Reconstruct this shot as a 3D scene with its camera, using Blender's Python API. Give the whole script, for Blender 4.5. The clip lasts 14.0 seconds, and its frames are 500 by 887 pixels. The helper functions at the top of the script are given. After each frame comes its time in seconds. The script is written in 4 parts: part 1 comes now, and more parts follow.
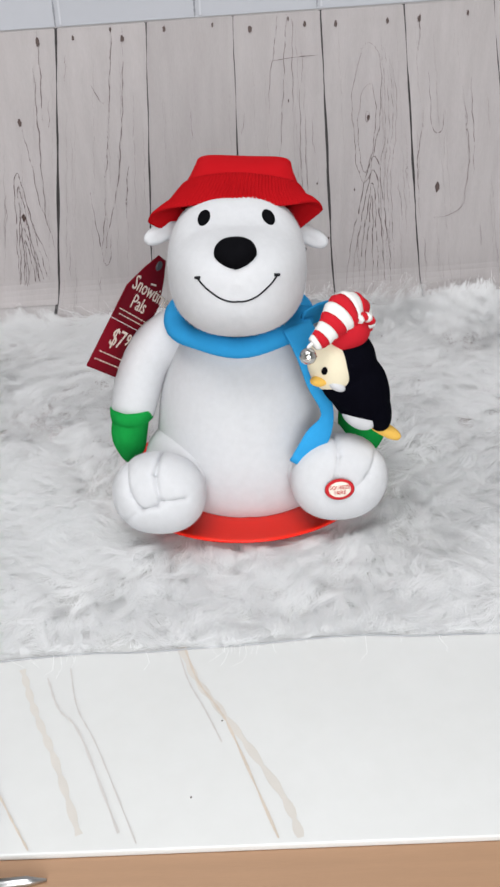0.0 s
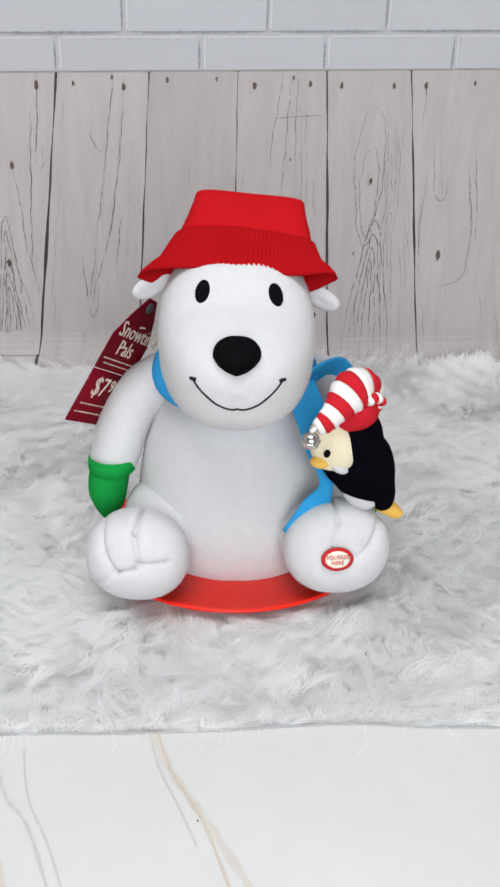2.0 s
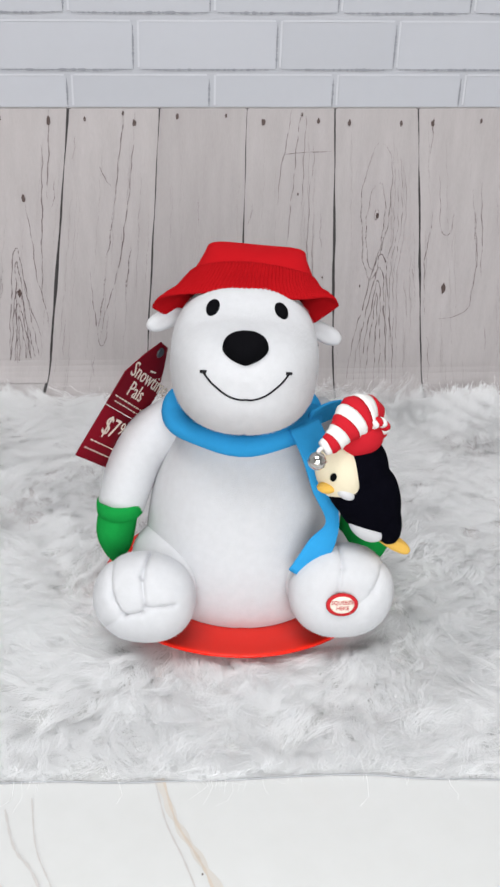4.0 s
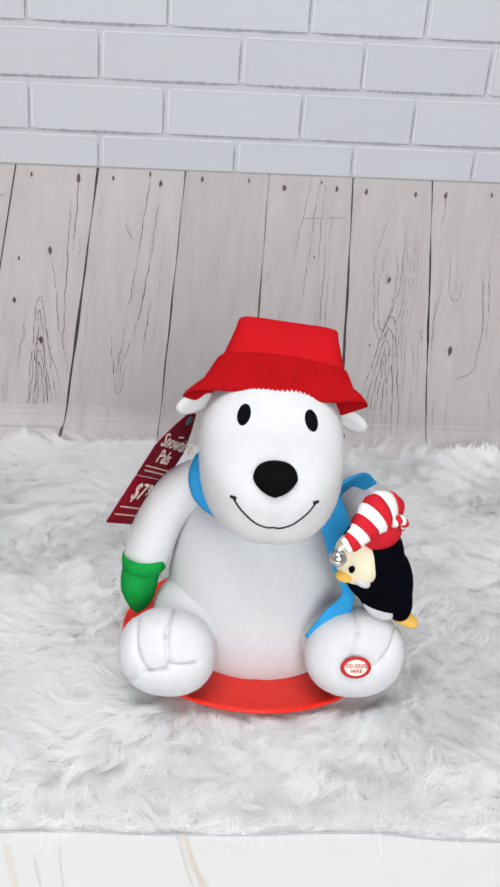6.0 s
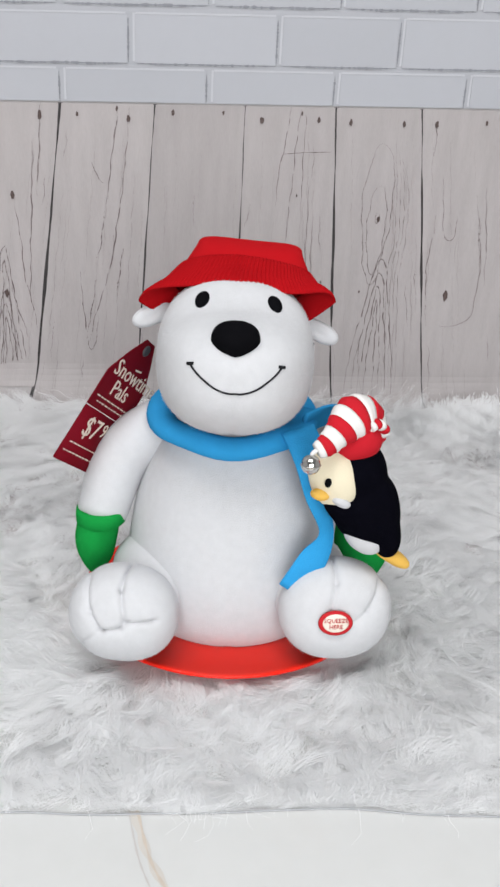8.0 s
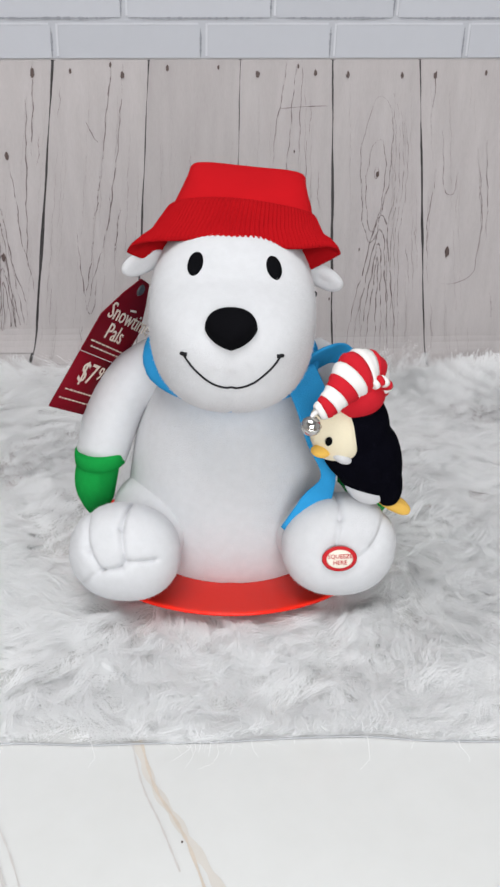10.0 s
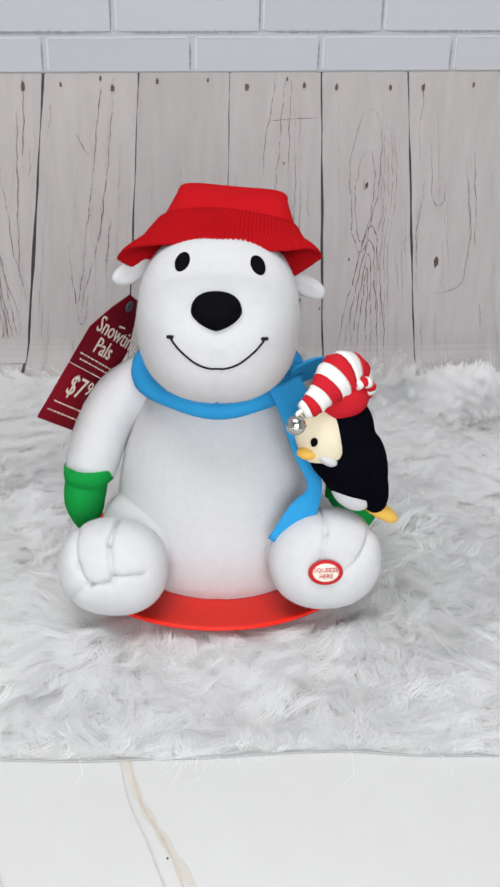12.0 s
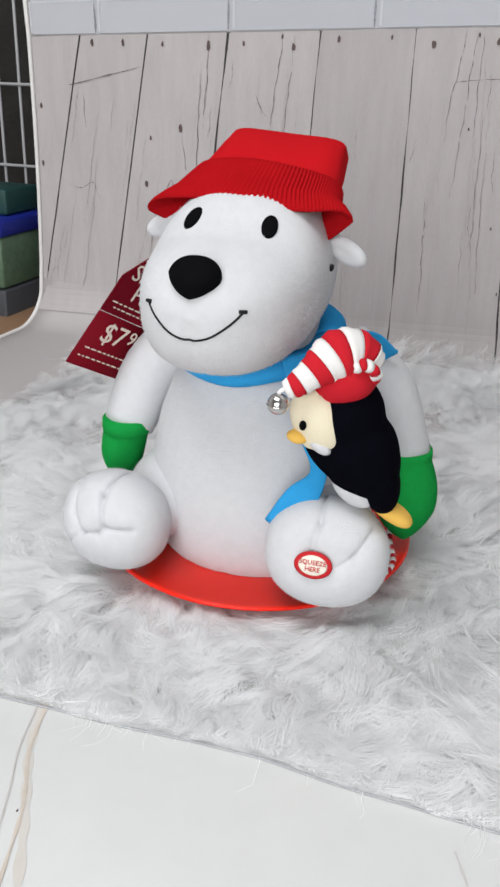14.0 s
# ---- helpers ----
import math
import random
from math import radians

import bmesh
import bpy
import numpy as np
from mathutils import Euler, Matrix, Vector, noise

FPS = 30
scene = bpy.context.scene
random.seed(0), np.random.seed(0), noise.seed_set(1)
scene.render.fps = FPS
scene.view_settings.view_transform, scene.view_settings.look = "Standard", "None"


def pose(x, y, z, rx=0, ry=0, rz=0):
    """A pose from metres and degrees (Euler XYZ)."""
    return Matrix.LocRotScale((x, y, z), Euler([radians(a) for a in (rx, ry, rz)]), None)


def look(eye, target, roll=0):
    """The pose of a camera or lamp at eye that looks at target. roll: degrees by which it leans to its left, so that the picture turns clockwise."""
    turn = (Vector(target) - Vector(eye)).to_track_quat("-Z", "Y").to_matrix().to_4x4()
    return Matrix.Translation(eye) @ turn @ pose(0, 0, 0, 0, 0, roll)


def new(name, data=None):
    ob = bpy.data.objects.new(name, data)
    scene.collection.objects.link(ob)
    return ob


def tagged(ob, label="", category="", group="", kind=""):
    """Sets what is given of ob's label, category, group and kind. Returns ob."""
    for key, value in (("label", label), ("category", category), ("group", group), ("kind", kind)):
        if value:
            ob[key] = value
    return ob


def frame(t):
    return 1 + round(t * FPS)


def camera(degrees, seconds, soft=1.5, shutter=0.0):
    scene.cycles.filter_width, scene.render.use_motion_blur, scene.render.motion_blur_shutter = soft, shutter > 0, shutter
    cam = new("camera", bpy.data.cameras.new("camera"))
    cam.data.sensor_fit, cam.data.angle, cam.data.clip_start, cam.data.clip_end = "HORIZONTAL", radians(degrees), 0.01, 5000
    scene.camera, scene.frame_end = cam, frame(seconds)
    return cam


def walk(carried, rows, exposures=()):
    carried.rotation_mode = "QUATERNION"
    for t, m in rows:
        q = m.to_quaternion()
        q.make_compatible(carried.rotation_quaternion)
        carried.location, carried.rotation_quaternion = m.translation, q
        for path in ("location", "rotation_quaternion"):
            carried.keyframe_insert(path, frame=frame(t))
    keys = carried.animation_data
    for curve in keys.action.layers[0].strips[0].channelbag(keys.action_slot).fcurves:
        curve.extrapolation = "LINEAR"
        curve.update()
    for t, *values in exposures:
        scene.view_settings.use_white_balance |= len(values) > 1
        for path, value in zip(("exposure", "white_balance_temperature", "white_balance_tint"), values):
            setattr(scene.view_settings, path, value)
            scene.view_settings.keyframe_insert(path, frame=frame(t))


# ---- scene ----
cam = camera(33.0, 14.0, soft=2.6)
PATH = [
    (0.0, -0.0055, -0.7746, 0.4563, 61.62, 1.74, -1.29),
    (0.1, -0.0073, -0.7706, 0.4531, 64.00, 1.45, 1.35),
    (0.2, -0.0090, -0.7664, 0.4498, 64.80, 1.19, 1.70),
    (0.3, -0.0104, -0.7620, 0.4465, 65.15, 0.90, 1.00),
    (0.4, -0.0114, -0.7573, 0.4431, 65.55, 0.60, -0.55),
    (0.5, -0.0117, -0.7522, 0.4395, 65.76, 0.37, -1.05),
    (1.0, -0.0114, -0.7250, 0.4223, 66.35, -0.68, -1.53),
    (1.5, -0.0117, -0.7157, 0.4136, 66.47, -1.09, -1.57),
    (2.0, -0.0191, -0.7188, 0.4086, 66.86, -1.45, -1.59),
    (2.5, -0.0197, -0.7225, 0.4184, 66.81, -1.48, -1.47),
    (3.0, -0.0207, -0.7140, 0.4303, 66.77, -1.60, -1.22),
    (5.5, -0.0270, -0.7337, 0.4724, 68.80, -2.83, -1.46),
    (6.0, -0.0556, -0.7400, 0.4833, 69.50, -4.09, -1.00),
    (6.5, -0.0516, -0.7269, 0.4669, 70.94, -5.73, 0.03),
    (7.0, -0.0404, -0.6843, 0.4721, 71.01, -5.52, -0.08),
    (7.5, -0.0117, -0.6676, 0.4147, 69.53, -3.67, -0.59),
    (8.0, -0.0145, -0.6775, 0.4222, 68.22, -2.74, -0.93),
    (8.5, -0.0093, -0.6710, 0.3824, 67.44, -1.84, -0.74),
    (9.0, -0.0099, -0.6739, 0.3727, 67.66, -1.77, -0.83),
    (11.5, -0.0083, -0.6918, 0.3748, 67.95, -1.43, -1.31),
    (12.0, -0.0017, -0.6862, 0.3872, 67.96, -1.47, -1.33),
    (12.5, 0.0463, -0.6773, 0.3735, 68.17, -0.74, 1.94),
    (13.0, 0.1296, -0.6320, 0.3722, 66.44, -1.75, 12.86),
    (13.5, 0.1694, -0.6239, 0.3703, 66.70, -1.21, 17.56),
    (14.0, 0.1967, -0.6157, 0.3622, 66.52, -1.71, 19.72),
]
walk(cam, [(t, pose(x, y, z, rx, ry, rz)) for t, x, y, z, rx, ry, rz in PATH],
     exposures=[(0.0, -0.03), (2.0, -0.05), (3.0, 0.0), (5.5, 0.07), (6.0, 0.12), (7.0, 0.08), (7.5, 0.0), (8.5, -0.08), (11.5, -0.04), (14.0, -0.09)])

# ---- light ----
world = bpy.data.worlds.new("world")
world.use_nodes = True
scene.world = world
world.node_tree.nodes["Background"].inputs["Color"].default_value = (0.9, 0.95, 1.0, 1)
world.node_tree.nodes["Background"].inputs["Strength"].default_value = 0.3
scene.view_settings.exposure = 0.0


def area_lamp(name, at, target, w, h, power, colour):
    data = bpy.data.lights.new(name, "AREA")
    data.shape, data.size, data.size_y, data.energy, data.color = "RECTANGLE", w, h, power, colour
    ob = new(name, data)
    ob.matrix_world = look(at, target)
    return ob


area_lamp("ceiling_lamp", (-0.25, -0.85, 2.25), (0, 0.0, 0.0), 1.5, 1.0, 41.5, (0.975, 0.985, 1.0))
# added soft fill from the front to brighten the belly; its source is unseen
area_lamp("front_fill", (0.15, -2.3, 0.66), (0, 0.0, 0.12), 1.6, 1.2, 43.0, (0.95, 0.98, 1.0))


# ---- materials ----
def material(name, colour, rough=0.8, spread=0.08, scale=60.0, fine=600.0, bump=0.2, depth=0.0006, metal=0.0, sheen=0.0,
             tint=None, coat=0.0, per_object=0.0, stretch=(1, 1, 1), translucent=0.0):
    m = bpy.data.materials.new(name)
    m.use_nodes = True
    nt = m.node_tree
    b = nt.nodes["Principled BSDF"]
    tc = nt.nodes.new("ShaderNodeTexCoord")
    mp = nt.nodes.new("ShaderNodeMapping")
    mp.inputs["Scale"].default_value = stretch
    nt.links.new(tc.outputs["Object"], mp.inputs["Vector"])
    n1 = nt.nodes.new("ShaderNodeTexNoise")
    n1.inputs["Scale"].default_value, n1.inputs["Detail"].default_value = scale, 4
    n2 = nt.nodes.new("ShaderNodeTexNoise")
    n2.inputs["Scale"].default_value, n2.inputs["Detail"].default_value = fine, 3
    nt.links.new(mp.outputs[0], n1.inputs["Vector"])
    nt.links.new(mp.outputs[0], n2.inputs["Vector"])
    mix = nt.nodes.new("ShaderNodeMix")
    mix.data_type = "RGBA"
    lo = tuple(max(0.0, v * (1 - spread)) for v in (tint or colour))
    hi = tuple(min(1.0, v * (1 + spread)) for v in colour)
    mix.inputs["A"].default_value, mix.inputs["B"].default_value = (*lo, 1), (*hi, 1)
    add = nt.nodes.new("ShaderNodeMath")
    add.operation = "MULTIPLY_ADD"
    add.inputs[1].default_value = 0.4
    nt.links.new(n2.outputs["Fac"], add.inputs[0])
    sc = nt.nodes.new("ShaderNodeMath")
    sc.operation = "MULTIPLY"
    sc.inputs[1].default_value = 0.65
    nt.links.new(n1.outputs["Fac"], sc.inputs[0])
    nt.links.new(sc.outputs[0], add.inputs[2])
    nt.links.new(add.outputs[0], mix.inputs["Factor"])
    out = mix.outputs["Result"]
    if per_object:
        info = nt.nodes.new("ShaderNodeObjectInfo")
        hsv = nt.nodes.new("ShaderNodeHueSaturation")
        rng = nt.nodes.new("ShaderNodeMapRange")
        rng.inputs["To Min"].default_value, rng.inputs["To Max"].default_value = 1 - per_object, 1 + per_object
        nt.links.new(info.outputs["Random"], rng.inputs["Value"])
        nt.links.new(rng.outputs[0], hsv.inputs["Value"])
        nt.links.new(out, hsv.inputs["Color"])
        out = hsv.outputs["Color"]
    nt.links.new(out, b.inputs["Base Color"])
    b.inputs["Roughness"].default_value, b.inputs["Metallic"].default_value = rough, metal
    b.inputs["Specular IOR Level"].default_value = 0.5 if rough < 0.7 else 0.12
    b.inputs["Sheen Weight"].default_value, b.inputs["Coat Weight"].default_value = sheen, coat
    if bump:
        bp = nt.nodes.new("ShaderNodeBump")
        bp.inputs["Strength"].default_value, bp.inputs["Distance"].default_value = bump, depth
        nt.links.new(n2.outputs["Fac"], bp.inputs["Height"])
        nt.links.new(bp.outputs[0], b.inputs["Normal"])
    if translucent:
        tr = nt.nodes.new("ShaderNodeBsdfTranslucent")
        nt.links.new(out, tr.inputs["Color"])
        ms = nt.nodes.new("ShaderNodeMixShader")
        ms.inputs[0].default_value = translucent
        nt.links.new(b.outputs[0], ms.inputs[1])
        nt.links.new(tr.outputs[0], ms.inputs[2])
        nt.links.new(ms.outputs[0], nt.nodes["Material Output"].inputs["Surface"])
    return m


PLUSH = material("white_plush", (0.60, 0.60, 0.615), 0.95, 0.09, 150, 1100, 0.5, 0.0010, sheen=0.05)
BLACK = material("black_velour", (0.004, 0.004, 0.005), 0.8, 0.2, 80, 900, 0.4)
NAVY = material("penguin_black_plush", (0.0022, 0.0022, 0.0045), 0.9, 0.3, 80, 900, 0.5, 0.0009)
THREAD = material("black_thread", (0.015, 0.015, 0.017), 0.7, 0.2)
RED = material("red_twill", (0.45, 0.008, 0.012), 0.9, 0.12, 40, 1400, 0.35)
RIB = material("red_rib_knit", (0.36, 0.006, 0.009), 0.95, 0.15, 40, 1400, 0.35)
GREEN = material("green_fleece", (0.010, 0.27, 0.05), 0.95, 0.18, 160, 900, 0.6, 0.0010)
BLUE = material("blue_fleece", (0.035, 0.32, 0.66), 0.95, 0.10, 120, 1000, 0.6, 0.0010)
CREAM = material("cream_plush", (0.78, 0.70, 0.52), 0.95, 0.08, 80, 900, 0.5)
YELLOW = material("yellow_felt", (0.80, 0.48, 0.10), 0.95, 0.1, 80, 900, 0.5)
STRIPE_WHITE = material("white_jersey", (0.74, 0.72, 0.70), 0.9, 0.05, 60, 1200, 0.3)
STRIPE_RED = material("red_jersey", (0.50, 0.014, 0.024), 0.9, 0.12, 60, 1200, 0.3)
CHROME = material("bell_chrome", (0.62, 0.61, 0.59), 0.12, 0.03, 60, 300, 0.05, metal=1.0)
PLASTIC = material("red_plastic", (0.80, 0.022, 0.010), 0.25, 0.04, 12, 200, 0.03, 0.0003)
PLASTIC.node_tree.nodes["Principled BSDF"].inputs["Specular IOR Level"].default_value = 0.2
CARD = material("maroon_card", (0.155, 0.006, 0.013), 0.55, 0.08, 30, 800, 0.05)
for cloth in (BLACK, NAVY, RED, RIB, GREEN, BLUE, CARD):
    cloth.node_tree.nodes["Principled BSDF"].inputs["Specular IOR Level"].default_value = 0.02
CARD_INK = material("card_print", (0.72, 0.62, 0.52), 0.5, 0.05)
PATCH_RED = material("patch_red", (0.48, 0.02, 0.025), 0.7, 0.1, 80, 900, 0.3)
PATCH_CREAM = material("patch_cream", (0.80, 0.74, 0.64), 0.7, 0.05, 80, 900, 0.3)
FUR = material("white_faux_fur", (0.96, 0.96, 0.962), 0.45, 0.02, 25, 300, 0.0, translucent=0.45)
FUR_BASE = material("fur_backing", (0.93, 0.93, 0.932), 0.95, 0.03, 60, 500, 0.6, 0.003)
VINYL = material("backdrop_vinyl", (0.445, 0.416, 0.414), 0.6, 0.05, 6, 60, 0.05)
PLANK = material("whitewashed_plank_print", (0.475, 0.442, 0.441), 0.75, 0.08, 9, 130, 0.05, 0.0002, tint=(0.385, 0.352, 0.348),
                 per_object=0.05, stretch=(7, 1, 1))
BRICK = material("white_brick_print", (0.462, 0.468, 0.50), 0.75, 0.03, 12, 90, 0.08, 0.0003, per_object=0.025)
BRICK_LIGHT = material("brick_bevel_print", (0.545, 0.55, 0.58), 0.75, 0.05, 40, 200, 0.05)
MORTAR = material("grey_joint_print", (0.45, 0.455, 0.485), 0.75, 0.06, 40, 200, 0.05)
BRICK_EDGE = material("brick_shade_print", (0.25, 0.255, 0.28), 0.6, 0.08, 60, 200, 0.05)
GAP = material("plank_gap_print", (0.03, 0.025, 0.026), 0.6, 0.3, 60, 300, 0.05)
GRAIN_PALE = material("faint_grain_print", (0.36, 0.325, 0.32), 0.7, 0.15, 30, 300, 0.05)
GRAIN = material("wood_grain_print", (0.15, 0.112, 0.112), 0.6, 0.35, 30, 300, 0.05)
KNOT = material("nail_knot_print", (0.085, 0.055, 0.05), 0.6, 0.4, 200, 900, 0.05)
WOOD = material("brown_wood", (0.36, 0.21, 0.12), 0.5, 0.15, 10, 120, 0.15, 0.0004, stretch=(1, 14, 1))
ROOM = material("painted_wall", (0.72, 0.72, 0.72), 0.9, 0.04, 3, 60, 0.1)
FLOOR = material("dull_floor", (0.28, 0.24, 0.2), 0.7, 0.1, 5, 60, 0.1)
WHITE_WIRE = material("white_coated_wire", (0.42, 0.42, 0.43), 0.4, 0.05)
BACK_SHEET = material("grey_brown_background", (0.035, 0.032, 0.03), 0.9, 0.5, 8, 90, 0.4, 0.004)
DARK = material("dark_cloth", (0.012, 0.012, 0.014), 0.8, 0.2, 30, 200, 0.2)
TEAL = material("teal_plastic", (0.006, 0.045, 0.042), 0.5, 0.1)
COBALT = material("cobalt_plastic", (0.006, 0.015, 0.22), 0.4, 0.1)
GREYBOX = material("grey_plastic", (0.045, 0.048, 0.056), 0.5, 0.1)
CUT_EDGE = material("cut_backing", (0.42, 0.42, 0.44), 0.9, 0.2, 60, 300, 0.2)
LEAFPRINT = material("green_package_print", (0.10, 0.16, 0.10), 0.4, 0.5, 45, 120, 0.0, tint=(0.03, 0.07, 0.04))
STEEL = material("brushed_steel", (0.5, 0.5, 0.5), 0.3, 0.1, 40, 300, 0.1, metal=1.0)


def marble_material():
    m = material("marble_print", (0.68, 0.68, 0.675), 0.22, 0.02, 5, 60, 0.02, 0.0002, tint=(0.62, 0.62, 0.605))
    return m


MARBLE = marble_material()
VEIN = material("marble_vein", (0.63, 0.555, 0.475), 0.25, 0.2, 60, 200, 0.0)
VEIN_SOFT = material("marble_vein_soft", (0.655, 0.62, 0.575), 0.25, 0.06, 60, 200, 0.0)
VEIN_PALE = material("marble_vein_pale", (0.605, 0.58, 0.56), 0.25, 0.05, 60, 200, 0.0)


# ---- helpers ----
def thing(name, label, category, at=(0, 0, 0), group="", kind=""):
    ob = new(name)
    ob.empty_display_size = 0.02
    ob.location = at
    return tagged(ob, label, category, group, kind)


def mesh_ob(name, bm, mat, smooth=True):
    me = bpy.data.meshes.new(name)
    bm.normal_update()
    if smooth:
        for f in bm.faces:
            f.smooth = True
    bm.to_mesh(me)
    bm.free()
    for m in (mat if isinstance(mat, (list, tuple)) else [mat]):
        me.materials.append(m)
    return new(name, me)


def part(name, bm, mat, parent, label="", smooth=True):
    ob = mesh_ob(name, bm, mat, smooth)
    ob.parent = parent
    return tagged(ob, label)


def blob(centre, radii, turn=(0, 0, 0), seg=(48, 32), power=2.0, fn=None, bm=None):
    """A rounded body; power above 2 makes it boxier; fn(unit direction) scales its radius."""
    bm = bm or bmesh.new()
    made = bmesh.ops.create_uvsphere(bm, u_segments=seg[0], v_segments=seg[1], radius=1.0)["verts"]
    m = pose(*centre, *turn)
    for v in made:
        n = v.co.normalized()
        k = (abs(n.x) ** power + abs(n.y) ** power + abs(n.z) ** power) ** (-1 / power)
        k *= fn(n) if fn else 1.0
        v.co = m @ Vector((n.x * radii[0] * k, n.y * radii[1] * k, n.z * radii[2] * k))
    return bm


def tube(points, radii, sides=10, flat=1.0, bm=None, up=(0, 0, 1), caps=True):
    """A bent tube through points; radii one number or one per point; flat squeezes it across up."""
    bm = bm or bmesh.new()
    pts = [Vector(p) for p in points]
    rs = radii if isinstance(radii, (list, tuple)) else [radii] * len(pts)
    rings = []
    for i, p in enumerate(pts):
        d = (pts[min(i + 1, len(pts) - 1)] - pts[max(i - 1, 0)]).normalized()
        u = Vector(up)
        if abs(d.dot(u)) > 0.95:
            u = Vector((1, 0, 0))
        s = d.cross(u).normalized()
        w = s.cross(d).normalized()
        rings.append([bm.verts.new(p + rs[i] * (math.cos(a) * s + math.sin(a) * w * flat))
                      for a in [2 * math.pi * k / sides for k in range(sides)]])
    for a, b in zip(rings, rings[1:]):
        for k in range(sides):
            bm.faces.new((a[k], a[(k + 1) % sides], b[(k + 1) % sides], b[k]))
    if caps:
        bm.faces.new(rings[0][::-1])
        bm.faces.new(rings[-1])
    return bm


def smooth_line(points, n=24):
    """Catmull-Rom through points."""
    p = [Vector(q) for q in points]
    p = [2 * p[0] - p[1]] + p + [2 * p[-1] - p[-2]]
    out = []
    for i in range(n):
        s = i / (n - 1) * (len(p) - 3)
        k = min(int(s), len(p) - 4)
        u = s - k
        a, b, c, d = p[k:k + 4]
        out.append(0.5 * ((2 * b) + (c - a) * u + (2 * a - 5 * b + 4 * c - d) * u * u + (3 * b - a - 3 * c + d) * u ** 3))
    return out


def lathe(profile, steps=64, centre=(0, 0, 0), bm=None, wobble=None):
    bm = bm or bmesh.new()
    rings = []
    for r, z in profile:
        rings.append([bm.verts.new((centre[0] + r * math.cos(2 * math.pi * k / steps) * (wobble(k / steps, z) if wobble else 1),
                                    centre[1] + r * math.sin(2 * math.pi * k / steps) * (wobble(k / steps, z) if wobble else 1),
                                    centre[2] + z)) for k in range(steps)])
    for a, b in zip(rings, rings[1:]):
        for k in range(steps):
            bm.faces.new((a[k], a[(k + 1) % steps], b[(k + 1) % steps], b[k]))
    bm.faces.new(rings[0][::-1])
    bm.faces.new(rings[-1])
    return bm


def box(lo, hi, bevel=0.0, bm=None):
    own = bmesh.new()
    bmesh.ops.create_cube(own, size=1.0)
    for v in own.verts:
        v.co = Vector([lo[i] + (hi[i] - lo[i]) * (v.co[i] + 0.5) for i in range(3)])
    if bevel:
        bmesh.ops.bevel(own, geom=own.edges[:], offset=bevel, segments=2, affect="EDGES", profile=0.5)
    if bm is None:
        return own
    tmp = bpy.data.meshes.new("tmp")
    own.to_mesh(tmp)
    own.free()
    bm.from_mesh(tmp)
    bpy.data.meshes.remove(tmp)
    return bm


def lettering(body, size, m, depth=0.0002, align="CENTER"):
    """The built-in font as a flat mesh, laid out by the pose m (x along the line, y up)."""
    cu = bpy.data.curves.new("letters", "FONT")
    cu.body, cu.size, cu.align_x, cu.align_y, cu.extrude, cu.resolution_u = body, size, align, "CENTER", depth, 2
    ob = bpy.data.objects.new("letters", cu)
    scene.collection.objects.link(ob)
    me = bpy.data.meshes.new_from_object(ob.evaluated_get(bpy.context.evaluated_depsgraph_get()))
    bpy.data.objects.remove(ob)
    bpy.data.curves.remove(cu)
    bm = bmesh.new()
    bm.from_mesh(me)
    bpy.data.meshes.remove(me)
    bmesh.ops.transform(bm, matrix=m, verts=bm.verts)
    return bm


# ---- the room and the table ----
def room():
    lo, hi, t = (-2.4, -2.6, -0.78), (2.6, 1.9, 2.4), 0.1
    tagged(mesh_ob("floor", box((lo[0], lo[1], lo[2] - t), (hi[0], hi[1], lo[2])), FLOOR, False), "dull brown room floor", "floor", kind="structure")
    tagged(mesh_ob("ceiling", box((lo[0], lo[1], hi[2]), (hi[0], hi[1], hi[2] + t)), ROOM, False), "plain white ceiling", "ceiling", kind="structure")
    tagged(mesh_ob("wall_north", box((lo[0], hi[1], lo[2]), (hi[0], hi[1] + t, hi[2])), ROOM, False), "plain painted wall", "wall", kind="structure")
    tagged(mesh_ob("wall_south", box((lo[0], lo[1] - t, lo[2]), (hi[0], lo[1], hi[2])), ROOM, False), "plain painted wall", "wall", kind="structure")
    tagged(mesh_ob("wall_west", box((lo[0] - t, lo[1], lo[2]), (lo[0], hi[1], hi[2])), ROOM, False), "plain painted wall", "wall", kind="structure")
    tagged(mesh_ob("wall_east", box((hi[0], lo[1], lo[2]), (hi[0] + t, hi[1], hi[2])), ROOM, False), "plain painted wall", "wall", kind="structure")


TABLE_TOP, MARBLE_TOP = -0.018, -0.012


def table():
    tb = thing("table", "brown wooden table under the marble sheet", "table", (0, 0, -0.78))
    part("tabletop", box((-0.75, -0.60, 0.724), (0.75, 0.75, 0.78 + TABLE_TOP), 0.004), WOOD, tb)
    for x in (-0.7, 0.7):
        for y in (-0.55, 0.68):
            part("leg", box((x - 0.03, y - 0.03, 0.0), (x + 0.03, y + 0.03, 0.724), 0.003), WOOD, tb)


def flat_strip(points, widths, z, bm):
    pts = smooth_line([(x, y, z) for x, y in points], 40)
    prev = None
    for i, p in enumerate(pts):
        d = (pts[min(i + 1, 39)] - pts[max(i - 1, 0)]).normalized()
        s = Vector((-d.y, d.x, 0)) * widths * (0.35 + 0.65 * abs(math.sin(i * 0.7 + points[0][0] * 40)))
        cur = (bm.verts.new(p + s), bm.verts.new(p - s))
        if prev:
            bm.faces.new((prev[0], prev[1], cur[1], cur[0]))
        prev = cur


